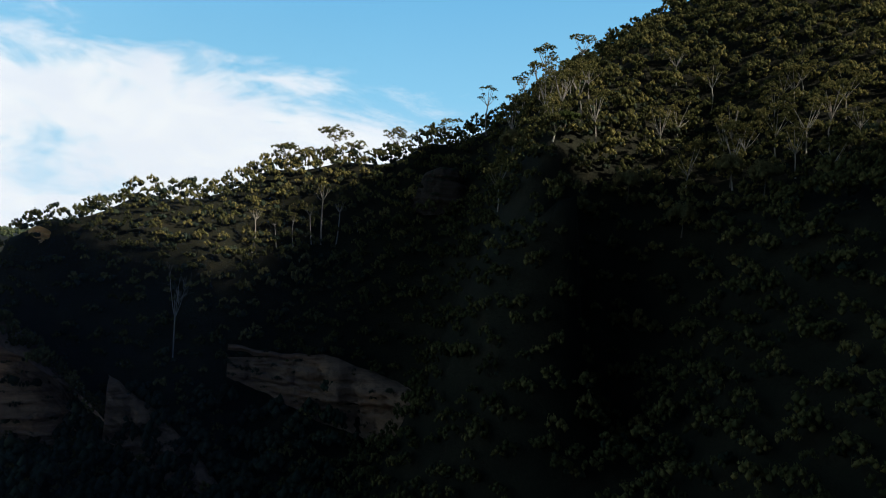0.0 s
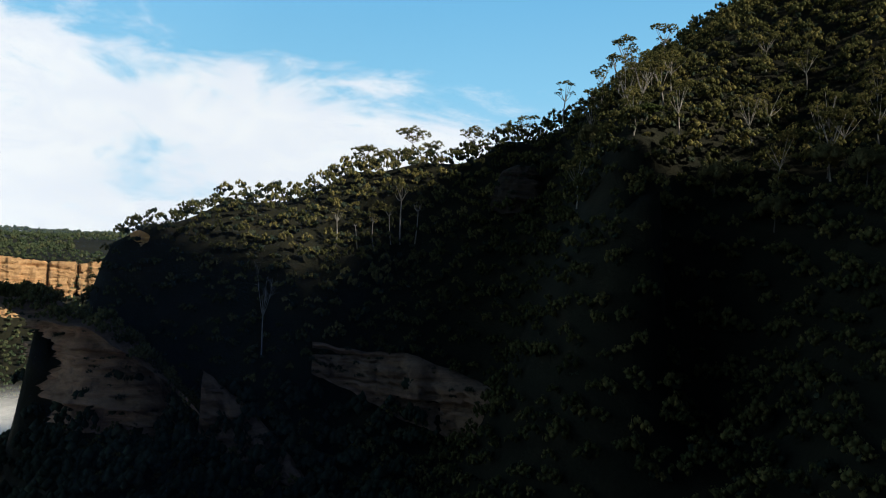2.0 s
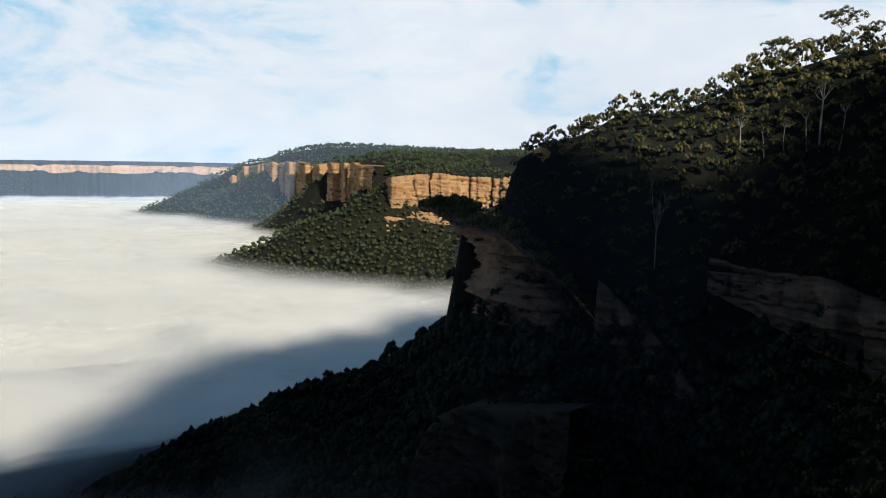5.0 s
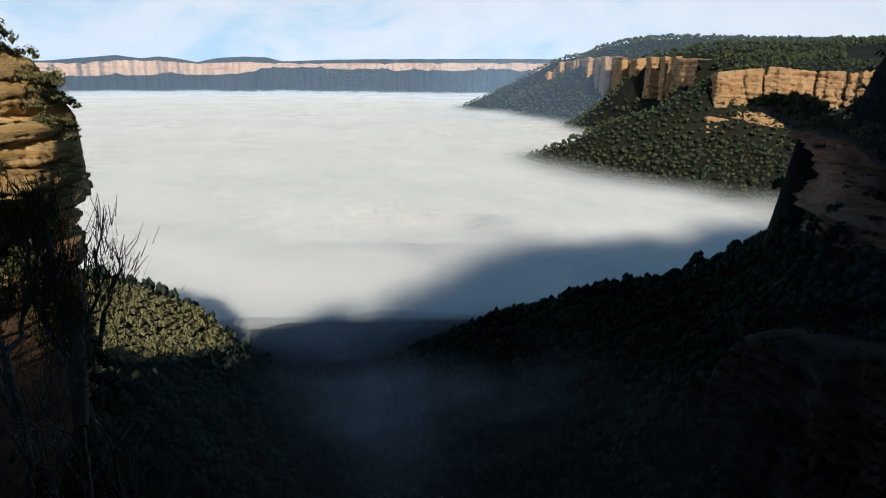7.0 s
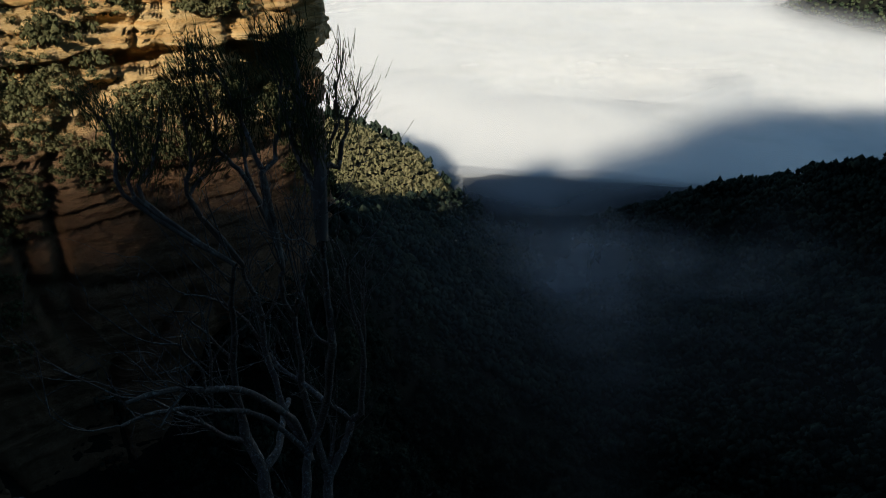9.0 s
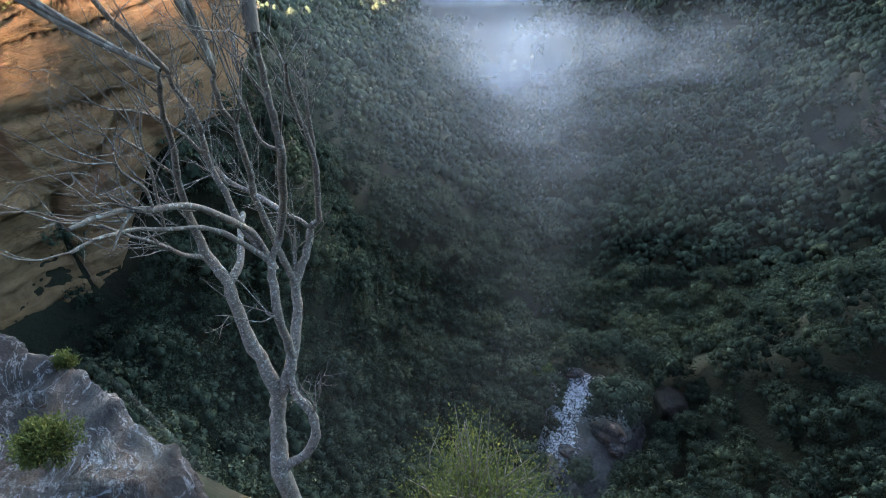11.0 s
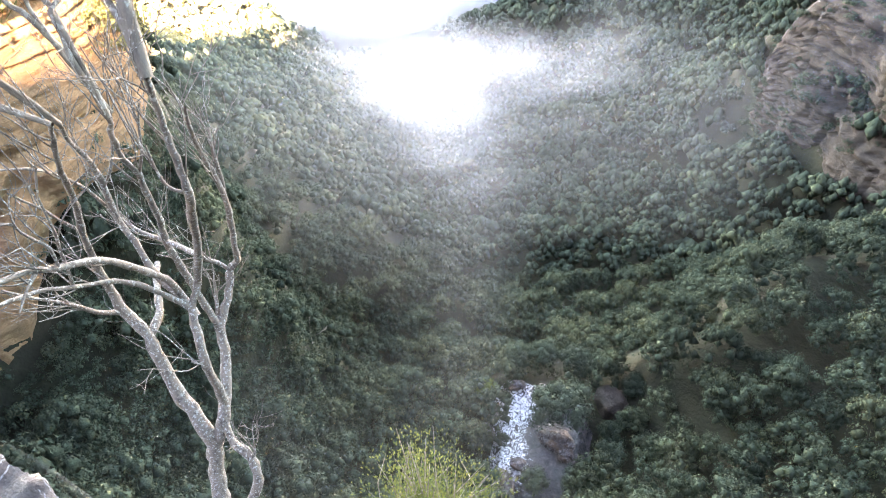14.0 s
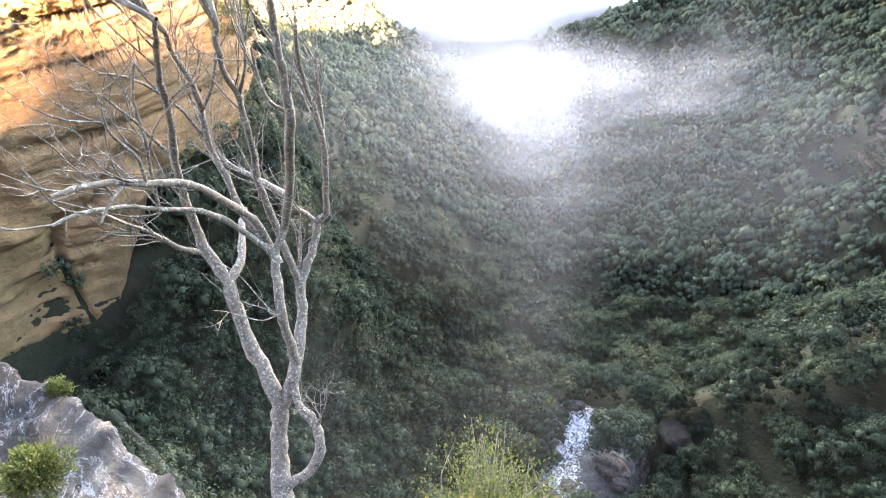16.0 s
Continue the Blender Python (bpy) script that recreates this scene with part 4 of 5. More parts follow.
wood("hill_forest", p, size, size * 1.1, PLAIN_KINDS, M_euc, 9, "eucalypt forest on the hill behind the lookout")

x, y, z, slope = scatter(rng, near_land, -120, -20, -60, 25, 2.0)
hd, dd = polar(x, y)
cap = (z > -14) & (hd > 96) & (hd < 150) & (dd > 64) & (dd < 92)
p = np.stack([x, y, z - 0.6], -1)[cap]
size = rng.uniform(0.6, 1.7, len(p))
wood("cliff_top_scrub", p, size, size * rng.uniform(1.2, 2.0, len(p)), LEDGE_KINDS, M_heath, 10, "olive heath scrub on top of the sunlit cliff")

FAR_CLIFFS = [[(58.2, 2775), (57, 2695), (54, 2284), (50, 1730), (47.5, 1494), (45.4, 1374)], [(45, 1170), (40, 1154), (34, 1150)]]
for step, d0, d1, small, large, fill, sd in ((10.8, 0, 1330, 3.9, 7.0, 0.95, 12), (18.5, 1330, 3600, 6.0, 10.0, 1.0, 18)):
    x, y, z, slope = scatter(rng, far_land, -2540, -440, 440, 2420, step, fill)
    hd, dd = polar(x, y)
    ok = (z > -170) & (slope < 1.6) & (hd > 28) & (hd < 68) & (dd >= d0) & (dd < d1) & clear_of(x, y, FAR_CLIFFS[0], 16) & clear_of(x, y, FAR_CLIFFS[1], 9)
    ok &= ~((dd > 1330) & (dd < 1700) & (hd < 36)) & (rng.uniform(0, 1, len(x)) < np.where(dd > 2950, 0.5, 1))
    p = np.stack([x, y, z - 1], -1)[ok]
    size = rng.uniform(small, large, len(p))
    wood("far_forest", p, size, size * rng.uniform(1.1, 1.8, len(p)), FAR_KINDS, M_far, sd, "distant forest on the far headland slopes")

# scrub that hangs on the ledges of the cliffs
def hang(name, wall, patch, chance, small, big, material, seed, label):
    grow = rng.uniform(0, 1, patch.shape) < patch * chance
    p = wall[grow] + np.array([0, 0, -0.5])
    size = rng.uniform(small, big, len(p))
    wood(name, p, size, size * rng.uniform(0.9, 1.5, len(p)), LEDGE_KINDS if material == M_heath else SHRUB_KINDS, material, seed, label)


wall = LEFT_WALL
wh, wd = polar(wall[..., 0], wall[..., 1])
we = np.degrees(np.arctan2(wall[..., 2], wd))
patch = np.zeros(wh.shape)
for h0, e0, rh, re_ in ((114, -3, 8, 5), (107.5, -3.5, 3.5, 2.8), (104.2, -6.2, 2.2, 2.2), (123, -10, 7, 12), (97.2, -2.6, 1.7, 3.4), (99.5, 1.5, 2.5, 1.5), (112.5, -15.5, 9, 4.2), (106, -15, 3, 2.2), (100, -16, 1.6, 2.5), (126, -24, 3, 6), (98.5, -21, 2, 2), (104, 2.5, 6, 1.2), (117.5, -13, 4.5, 7.5)):
    patch = np.maximum(patch, np.clip(1.3 - ((wh - h0) / rh) ** 2 - ((we - e0) / re_) ** 2, 0, 1))
patch *= fbm(wall[..., 0] / 3, wall[..., 2] / 3, wall[..., 1] / 3, 77) > 0.33
hang("ledge_scrub", wall, patch, 0.085, 0.8, 2.0, M_heath, 13, "olive and grey-green scrub hanging on the cliff ledges")
for i, wall in enumerate(FAR_WALLS):
    n = fbm(wall[..., 0] / 60, wall[..., 1] / 60, wall[..., 2] / 22, 160 + i)
    v = np.linspace(0, 1, wall.shape[1])[None]
    patch = np.clip((n - 0.55) * 7, 0, 1) * (1.0 if i == 1 else 0.7) + np.clip(0.08 - v, 0, 1) * 8 + np.clip(v - 0.88, 0, 1) * 6
    hang("far_ledge_scrub", wall, np.clip(patch, 0, 1), 0.05, 3.2, 7.0, M_far, 170 + i, "dark trees on the ledges and rim of the far cliffs")
for i, wall in enumerate(SHADE_WALLS):
    n = fbm(wall[..., 0] / 14, wall[..., 1] / 14, wall[..., 2] / 7, 120 + i)
    v = np.linspace(0, 1, wall.shape[1])[None]
    patch = np.clip((n - 0.46) * 6, 0, 1) + np.clip(0.22 - v, 0, 1) * 3 + np.clip(v - 0.85, 0, 1) * 5
    hang("shaded_scrub", wall, np.clip(patch, 0, 1), 0.055, 0.9, 2.5, M_gully, 140 + i, "dark scrub clinging to the shaded rock ledges")


tip = SHADE_WALLS[0]
f = rng.uniform(0, 1, (len(tip), 3, 1))
p = (tip[:, :1] * (1 - f) + tip[:, 1:2] * f).reshape(-1, 3) + np.array([0, 0, -0.8])
size = rng.uniform(1.5, 2.8, len(p))
wood("tip_scrub", p, size, size * rng.uniform(1.2, 1.9, len(p)), EUC_KINDS, M_euc, 150, "low eucalypt scrub along the cliff edge of the headland tip")


# ---- single things ----
def tube(path, r0, r1, sides=7, rng=None, wobble=0.0):
    """A tapering limb along a path. Returns corners and quads."""
    p = np.array(path, float)
    if len(p) > 2:
        t = np.linspace(0, len(p) - 1, (len(p) - 1) * 3 + 1)
        i = np.clip(t.astype(int), 0, len(p) - 2)
        f = (t - i)[:, None]
        q = np.vstack([2 * p[0] - p[1], p, 2 * p[-1] - p[-2]])
        a, b, c, d = q[i], q[i + 1], q[i + 2], q[i + 3]
        p = 0.5 * (2 * b + (c - a) * f + (2 * a - 5 * b + 4 * c - d) * f ** 2 + (3 * b - a - 3 * c + d) * f ** 3)
    if rng is not None and wobble:
        p[1:-1] += rng.normal(size=p[1:-1].shape) * wobble
    along = np.gradient(p, axis=0)
    along /= np.linalg.norm(along, axis=1)[:, None] + 1e-9
    side = np.cross(along, (0.31, 0.77, 0.55))
    side /= np.linalg.norm(side, axis=1)[:, None] + 1e-9
    other = np.cross(along, side)
    r = np.linspace(r0, r1, len(p))[:, None, None]
    if rng is not None:
        r = r * rng.uniform(0.86, 1.16, (len(p), 1, 1))
    a = np.arange(sides) / sides * 2 * math.pi
    ring = p[:, None] + (side[:, None] * np.cos(a)[None, :, None] + other[:, None] * np.sin(a)[None, :, None]) * r
    i = (np.arange(len(p) - 1)[:, None] * sides + np.arange(sides)[None]).ravel()
    j = (np.arange(len(p) - 1)[:, None] * sides + (np.arange(sides)[None] + 1) % sides).ravel()
    return ring.reshape(-1, 3), np.stack([i, j, j + sides, i + sides], -1)


def joined(pieces):
    vs, fs, n = [], [], 0
    for v, f in pieces:
        vs.append(v)
        fs.append(f + n)
        n += len(v)
    return np.concatenate(vs), np.concatenate(fs)


def thing(name, place, label, category, group=""):
    ob = new(name)
    ob.location = place
    return tagged(ob, label, category, group)


def sprig(rng, start, way, length, r0, depth, out, up=0.35, bend=0.35, split=3):
    """Twigs that fork and turn upwards."""
    pts = [np.array(start, float)]
    d = np.array(way, float)
    d /= np.linalg.norm(d)
    n = 4
    for i in range(n):
        d = d + rng.normal(size=3) * bend * 0.5 + np.array([0, 0, up * 0.25])
        d /= np.linalg.norm(d)
        pts.append(pts[-1] + d * length / n)
    out.append(tube(pts, r0, r0 * 0.45, 4 if depth < 2 else 5, rng))
    if depth > 0:
        for k in range(split):
            i = rng.integers(1, n + 1)
            side = d + rng.normal(size=3) * 0.7
            sprig(rng, pts[i], side, length * rng.uniform(0.5, 0.8), r0 * 0.6, depth - 1, out, up, bend, split)
    return pts


# the half-dead she-oak on the ledge
rng = np.random.default_rng(31)
RIGHT, AHEAD = np.array([math.cos(radians(101)), math.sin(radians(101)), 0]), np.array([-math.sin(radians(101)), math.cos(radians(101)), 0])
FOOT = np.array([-1.588, -0.607, -2.870])
dead = thing("she_oak", FOOT, "half-dead tree with bare lichen-spotted limbs and a green needled top", "tree")


def dead_limb(name, r0, r1, *places):
    """A limb of the dead tree through places right of, ahead of and above its foot; thin ends carry dead sprays."""
    path = [RIGHT * q[0] + AHEAD * q[1] + np.array([0, 0, q[2]]) for q in places]
    if name == "trunk":
        path = [path[0] + np.array([0.02, 0.0, -0.5])] + path
    v, f = tube(path, r0, r1, 10, rng, r0 * 0.1)
    limb = mesh_np(name, v, quads=f, material=M_dead, smooth=True, parent=dead)
    if r1 > 0.0075:
        return
    bits = []
    for k in range(3 if r0 < 0.008 else 6):
        i = rng.integers(max(1, len(path) // 2), len(path))
        a = path[i - 1] + (path[i] - path[i - 1]) * rng.uniform(0, 1)
        lean = (path[i] - path[i - 1]) / np.linalg.norm(path[i] - path[i - 1])
        lean[2] = abs(lean[2]) + 0.25
        sprig(rng, a, lean + rng.normal(size=3) * 0.4 - RIGHT * 0.12, rng.uniform(0.14, 0.34), 0.0026, 2, bits, 0.8, 0.35, 2)
    v, f = joined(bits)
    tagged(mesh_np("spray", v, quads=f, material=M_dead, smooth=True, parent=limb), kind="stuff")


dead_limb("trunk", 0.0447, 0.0336, (0.00, 0.00, 0.00), (0.03, 0.05, 0.12), (0.07, 0.09, 0.28), (0.11, 0.11, 0.43))
dead_limb("limb", 0.0241, 0.0168, (0.03, -0.01, 0.04), (0.14, -0.03, 0.12), (0.21, -0.04, 0.26), (0.22, -0.01, 0.40), (0.18, 0.05, 0.47), (0.19, 0.11, 0.55))
dead_limb("limb", 0.0086, 0.0042, (0.22, -0.02, 0.40), (0.24, -0.02, 0.42), (0.25, -0.01, 0.46))
dead_limb("limb", 0.0310, 0.0134, (0.11, 0.11, 0.43), (0.10, 0.15, 0.58), (0.07, 0.23, 0.72), (0.07, 0.27, 0.86), (0.07, 0.31, 0.97), (0.05, 0.35, 1.04), (0.03, 0.37, 1.13), (0.03, 0.37, 1.25), (0.04, 0.29, 1.42))
dead_limb("limb", 0.0129, 0.0059, (0.04, 0.29, 1.42), (0.05, 0.25, 1.53), (0.07, 0.21, 1.64), (0.09, 0.16, 1.74), (0.10, 0.10, 1.84), (0.11, 0.04, 1.93), (0.13, -0.02, 2.02), (0.15, -0.07, 2.10))
dead_limb("limb", 0.0172, 0.0109, (0.07, 0.31, 0.97), (0.13, 0.38, 0.99), (0.16, 0.47, 1.02), (0.18, 0.56, 1.04), (0.20, 0.62, 1.05))
dead_limb("limb", 0.0275, 0.0202, (0.12, 0.11, 0.43), (0.16, 0.11, 0.52), (0.21, 0.13, 0.60), (0.27, 0.20, 0.72), (0.30, 0.25, 0.80), (0.32, 0.29, 0.90))
dead_limb("limb", 0.0198, 0.0126, (0.32, 0.29, 0.90), (0.37, 0.31, 0.96), (0.42, 0.35, 1.03), (0.44, 0.36, 1.09), (0.48, 0.35, 1.13))
dead_limb("limb", 0.0129, 0.0059, (0.48, 0.35, 1.13), (0.49, 0.31, 1.27), (0.50, 0.28, 1.39), (0.50, 0.24, 1.51), (0.49, 0.21, 1.63), (0.47, 0.17, 1.75), (0.46, 0.12, 1.87), (0.46, 0.06, 1.97))
dead_limb("limb", 0.0086, 0.0042, (0.50, 0.24, 1.51), (0.51, 0.23, 1.60), (0.51, 0.21, 1.71), (0.52, 0.20, 1.81))
dead_limb("limb", 0.0095, 0.0067, (0.44, 0.36, 1.09), (0.41, 0.37, 1.14), (0.37, 0.36, 1.19), (0.35, 0.32, 1.27))
dead_limb("limb", 0.0095, 0.0042, (0.33, 0.31, 0.93), (0.35, 0.34, 0.99), (0.37, 0.37, 1.05))
dead_limb("limb", 0.0189, 0.0126, (0.22, 0.14, 0.62), (0.22, 0.10, 0.83), (0.22, 0.06, 0.99), (0.24, 0.10, 1.10), (0.26, 0.13, 1.20), (0.31, 0.14, 1.29))
dead_limb("limb", 0.0060, 0.0025, (0.22, 0.06, 0.99), (0.20, 0.04, 1.01), (0.18, 0.05, 1.03))
dead_limb("limb", 0.0138, 0.0059, (0.31, 0.14, 1.29), (0.35, 0.02, 1.53), (0.36, -0.13, 1.75), (0.37, -0.22, 1.89), (0.37, -0.24, 1.97), (0.37, -0.26, 2.05), (0.37, -0.28, 2.12), (0.37, -0.31, 2.19), (0.37, -0.34, 2.27))
dead_limb("limb", 0.0155, 0.0059, (0.32, 0.29, 0.90), (0.30, 0.28, 1.04), (0.29, 0.27, 1.18), (0.28, 0.24, 1.30), (0.27, 0.22, 1.43), (0.28, 0.19, 1.55), (0.28, 0.13, 1.68), (0.28, 0.09, 1.80), (0.26, 0.03, 1.90), (0.26, -0.01, 1.99), (0.27, -0.04, 2.06))
dead_limb("limb", 0.0095, 0.0067, (0.34, 0.08, 1.45), (0.31, 0.14, 1.45), (0.27, 0.21, 1.45), (0.21, 0.28, 1.47), (0.17, 0.36, 1.49))
dead_limb("limb", 0.0146, 0.0059, (0.26, 0.12, 1.19), (0.22, 0.17, 1.28), (0.19, 0.22, 1.36), (0.18, 0.27, 1.45), (0.16, 0.32, 1.53), (0.17, 0.30, 1.67), (0.17, 0.25, 1.79), (0.15, 0.20, 1.90), (0.15, 0.16, 1.98))
dead_limb("limb", 0.0146, 0.0059, (0.26, 0.12, 1.16), (0.25, 0.15, 1.22), (0.22, 0.13, 1.36), (0.16, 0.08, 1.49), (0.09, -0.00, 1.63), (0.00, -0.06, 1.70), (-0.06, -0.10, 1.75), (-0.11, -0.15, 1.79), (-0.17, -0.21, 1.82))
dead_limb("limb", 0.0103, 0.0042, (0.25, 0.13, 1.20), (0.19, 0.12, 1.32), (0.14, 0.09, 1.42), (0.09, 0.05, 1.50), (0.00, -0.02, 1.59), (-0.08, -0.07, 1.66), (-0.15, -0.15, 1.72), (-0.20, -0.20, 1.74))
dead_limb("limb", 0.0103, 0.0034, (0.02, 0.36, 1.10), (-0.04, 0.30, 1.20), (-0.08, 0.25, 1.31), (-0.14, 0.20, 1.42), (-0.20, 0.15, 1.54))
dead_limb("limb", 0.0060, 0.0025, (-0.05, -0.09, 1.73), (-0.08, -0.13, 1.72), (-0.11, -0.18, 1.70))
dead_limb("limb", 0.0060, 0.0025, (0.16, 0.33, 1.54), (0.12, 0.30, 1.68), (0.07, 0.25, 1.79), (0.02, 0.17, 1.88), (-0.03, 0.13, 1.92))
dead_limb("limb", 0.0060, 0.0025, (0.06, 0.25, 1.57), (0.03, 0.21, 1.65), (0.01, 0.15, 1.75), (-0.01, 0.08, 1.84), (-0.03, 0.06, 1.89))
dead_limb("limb", 0.0052, 0.0025, (0.00, -0.06, 1.70), (0.01, -0.09, 1.79), (-0.01, -0.13, 1.87), (-0.02, -0.16, 1.94))
dead_limb("limb", 0.0052, 0.0025, (-0.00, -0.02, 1.60), (0.02, -0.04, 1.73), (0.04, -0.08, 1.83), (0.05, -0.10, 1.94), (0.08, -0.12, 2.03))
dead_limb("limb", 0.0052, 0.0025, (0.28, 0.09, 1.80), (0.31, 0.03, 1.90), (0.33, 0.02, 1.98), (0.35, -0.00, 2.05))
dead_limb("limb", 0.0052, 0.0025, (0.37, -0.22, 1.89), (0.33, -0.23, 1.94), (0.32, -0.23, 2.00), (0.32, -0.24, 2.07))
dead_limb("limb", 0.0052, 0.0025, (0.17, 0.30, 1.67), (0.22, 0.24, 1.77), (0.26, 0.19, 1.89), (0.28, 0.16, 1.97))


# its live top
def needle_bunch(rng, p, way, count, length):
    d = np.array(way) + rng.normal(size=(count, 3)) * 0.36
    d /= np.linalg.norm(d, axis=1)[:, None]
    s = np.array(p) + rng.normal(size=(count, 3)) * 0.022
    e = s + d * length * rng.uniform(0.6, 1.2, (count, 1))
    w = np.cross(d, rng.normal(size=(count, 3)))
    w *= 0.0013 / (np.linalg.norm(w, axis=1)[:, None] + 1e-9)
    v = np.stack([s - w, s + w, e + w * 0.4, e - w * 0.4], 1).reshape(-1, 3)
    return v, np.arange(count * 4).reshape(-1, 4)


def live_stem(r0, r1, tufts, *places):
    """A living stem of the same tree, forked upwards, with tufts of fine needles along its outer half."""
    path = [RIGHT * q[0] + AHEAD * q[1] + np.array([0, 0, q[2]]) for q in places]
    v, f = tube(path, r0, r1, 7, rng, 0.003)
    stem = mesh_np("stem", v, quads=f, material=M_twig, smooth=True, parent=dead)
    bits, tufted = [], []
    half = len(path) // 2
    for m in range(int(tufts * 1.2)):
        i = rng.integers(half, len(path))
        s = path[i - 1] + (path[i] - path[i - 1]) * rng.uniform(0.2, 1)
        along = (path[i] - path[i - 1]) / np.linalg.norm(path[i] - path[i - 1])
        way = along + RIGHT * rng.uniform(-0.7, 0.7) + AHEAD * rng.uniform(-0.5, 0.5) + np.array([0, 0, rng.uniform(0.2, 0.8)])
        way /= np.linalg.norm(way)
        for q in sprig(rng, s, way, rng.uniform(0.04, 0.10), 0.003, 1, bits, 0.5, 0.4, 2)[1:]:
            tufted.append(needle_bunch(rng, q, way + np.array([0, 0, 0.4]), 15, 0.046))
    v, f = joined(bits)
    tagged(mesh_np("twig", v, quads=f, material=M_twig, smooth=True, parent=stem), kind="stuff")
    v, f = joined(tufted)
    tagged(mesh_np("needles", v, quads=f, material=M_needle, attrs={"tint": np.repeat(rng.uniform(0.2, 0.9, len(v) // 4), 4)}, parent=stem), kind="stuff")


live_stem(0.014, 0.006, 8, (0.37, -0.34, 2.27), (0.39, -0.27, 2.41), (0.37, -0.19, 2.48), (0.37, -0.13, 2.56), (0.37, -0.07, 2.64))
live_stem(0.009, 0.004, 7, (0.37, -0.34, 2.27), (0.37, -0.28, 2.38), (0.34, -0.20, 2.46), (0.33, -0.11, 2.53), (0.33, -0.05, 2.61))
live_stem(0.008, 0.003, 2, (0.37, -0.34, 2.27), (0.39, -0.27, 2.41), (0.43, -0.24, 2.41), (0.45, -0.21, 2.45), (0.47, -0.18, 2.48), (0.49, -0.15, 2.52))
live_stem(0.006, 0.003, 3, (0.37, -0.34, 2.27), (0.38, -0.27, 2.41), (0.42, -0.21, 2.44), (0.45, -0.15, 2.49), (0.46, -0.09, 2.57))
live_stem(0.009, 0.004, 6, (0.27, -0.04, 2.06), (0.26, -0.00, 2.27), (0.25, 0.05, 2.33), (0.23, 0.10, 2.40), (0.21, 0.15, 2.46), (0.18, 0.20, 2.55))
live_stem(0.008, 0.004, 6, (0.27, -0.04, 2.06), (0.25, 0.00, 2.28), (0.29, 0.06, 2.34), (0.31, 0.10, 2.40), (0.35, 0.15, 2.48), (0.37, 0.19, 2.55))
live_stem(0.008, 0.004, 6, (0.28, 0.16, 1.97), (0.21, 0.15, 2.25), (0.16, 0.19, 2.30), (0.12, 0.24, 2.37), (0.10, 0.30, 2.47), (0.11, 0.34, 2.57))
live_stem(0.007, 0.003, 6, (0.28, 0.16, 1.97), (0.22, 0.14, 2.23), (0.21, 0.20, 2.34), (0.22, 0.26, 2.42), (0.25, 0.31, 2.51))
live_stem(0.008, 0.003, 5, (0.15, 0.16, 1.98), (0.04, 0.13, 2.24), (0.07, 0.18, 2.31), (0.06, 0.24, 2.39), (0.05, 0.29, 2.48))
live_stem(0.007, 0.003, 5, (0.15, 0.16, 1.98), (0.05, 0.13, 2.23), (0.11, 0.18, 2.28), (0.14, 0.24, 2.38), (0.13, 0.30, 2.48))
live_stem(0.007, 0.003, 4, (0.15, -0.07, 2.10), (-0.05, 0.02, 2.28), (-0.02, 0.08, 2.35), (-0.00, 0.14, 2.41), (0.01, 0.20, 2.47))
live_stem(0.006, 0.003, 4, (0.15, -0.07, 2.10), (-0.09, 0.02, 2.30), (-0.10, 0.08, 2.38), (-0.11, 0.13, 2.44), (-0.14, 0.17, 2.47))
live_stem(0.006, 0.003, 4, (0.15, -0.07, 2.10), (-0.07, 0.02, 2.29), (-0.06, 0.08, 2.36), (-0.06, 0.13, 2.42))


# the lime-green bush below the lookout
def leafy_bush(name, place, radius, tall, sprigs, seed, label, leaf=0.0085):
    rng = np.random.default_rng(seed)
    ob = thing(name, place, label, "shrub")
    wood_bits, lv, tint = [], [], []
    for k in range(sprigs):
        a, e = rng.uniform(0, 6.283), 1.45 * rng.uniform(0, 1) ** 0.8
        way = np.array([math.cos(a) * math.cos(e), math.sin(a) * math.cos(e), math.sin(e)])
        reach = way * np.array([radius, radius, tall]) * rng.uniform(0.45, 1.0) * (1.14 if k % 7 == 0 else 1.0)
        mid = reach * 0.55 + np.array([0, 0, 0.05]) + rng.normal(size=3) * 0.09 * radius
        wood_bits.append(tube([np.zeros(3), mid, reach], 0.008, 0.0015, 4))
        n = 80
        t = rng.uniform(0.42, 1.02, n)
        p = mid + (reach - mid) * ((t - 0.42) / 0.6)[:, None] + rng.normal(size=(n, 3)) * np.array([0.05, 0.05, 0.04])
        d = way + rng.normal(size=(n, 3)) * 0.55 + np.array([0, 0, 0.35])
        d /= np.linalg.norm(d, axis=1)[:, None]
        w = np.cross(d, rng.normal(size=(n, 3)))
        w /= np.linalg.norm(w, axis=1)[:, None] + 1e-9
        s = leaf * rng.uniform(0.7, 1.5, (n, 1))
        lv.append(np.stack([p, p + d * s - w * s * 0.42, p + d * s * 1.8, p + d * s + w * s * 0.42], 1).reshape(-1, 3))
        tint.append(np.repeat(np.clip(rng.normal(0.35 + 0.45 * (t - 0.42) / 0.6, 0.15), 0, 1), 4))
    v, f = joined(wood_bits)
    tagged(mesh_np("branch_work", v, quads=f, material=M_twig, smooth=True, parent=ob), kind="stuff")
    v = np.concatenate(lv)
    tagged(mesh_np("leaves", v, quads=np.arange(len(v)).reshape(-1, 4), material=M_lime, attrs={"tint": np.concatenate(tint)}, parent=ob), kind="stuff")
    return ob


leafy_bush("tea_tree_bush", plan(79, 1.36, -3.66), 0.56, 1.12, 240, 51, "lime-green tea-tree bush growing from the ledge")
leafy_bush("ledge_plant", plan(125.4, 9.9, -9.6), 0.22, 0.36, 30, 53, "small green plant rooted in the wet rock", 0.03)
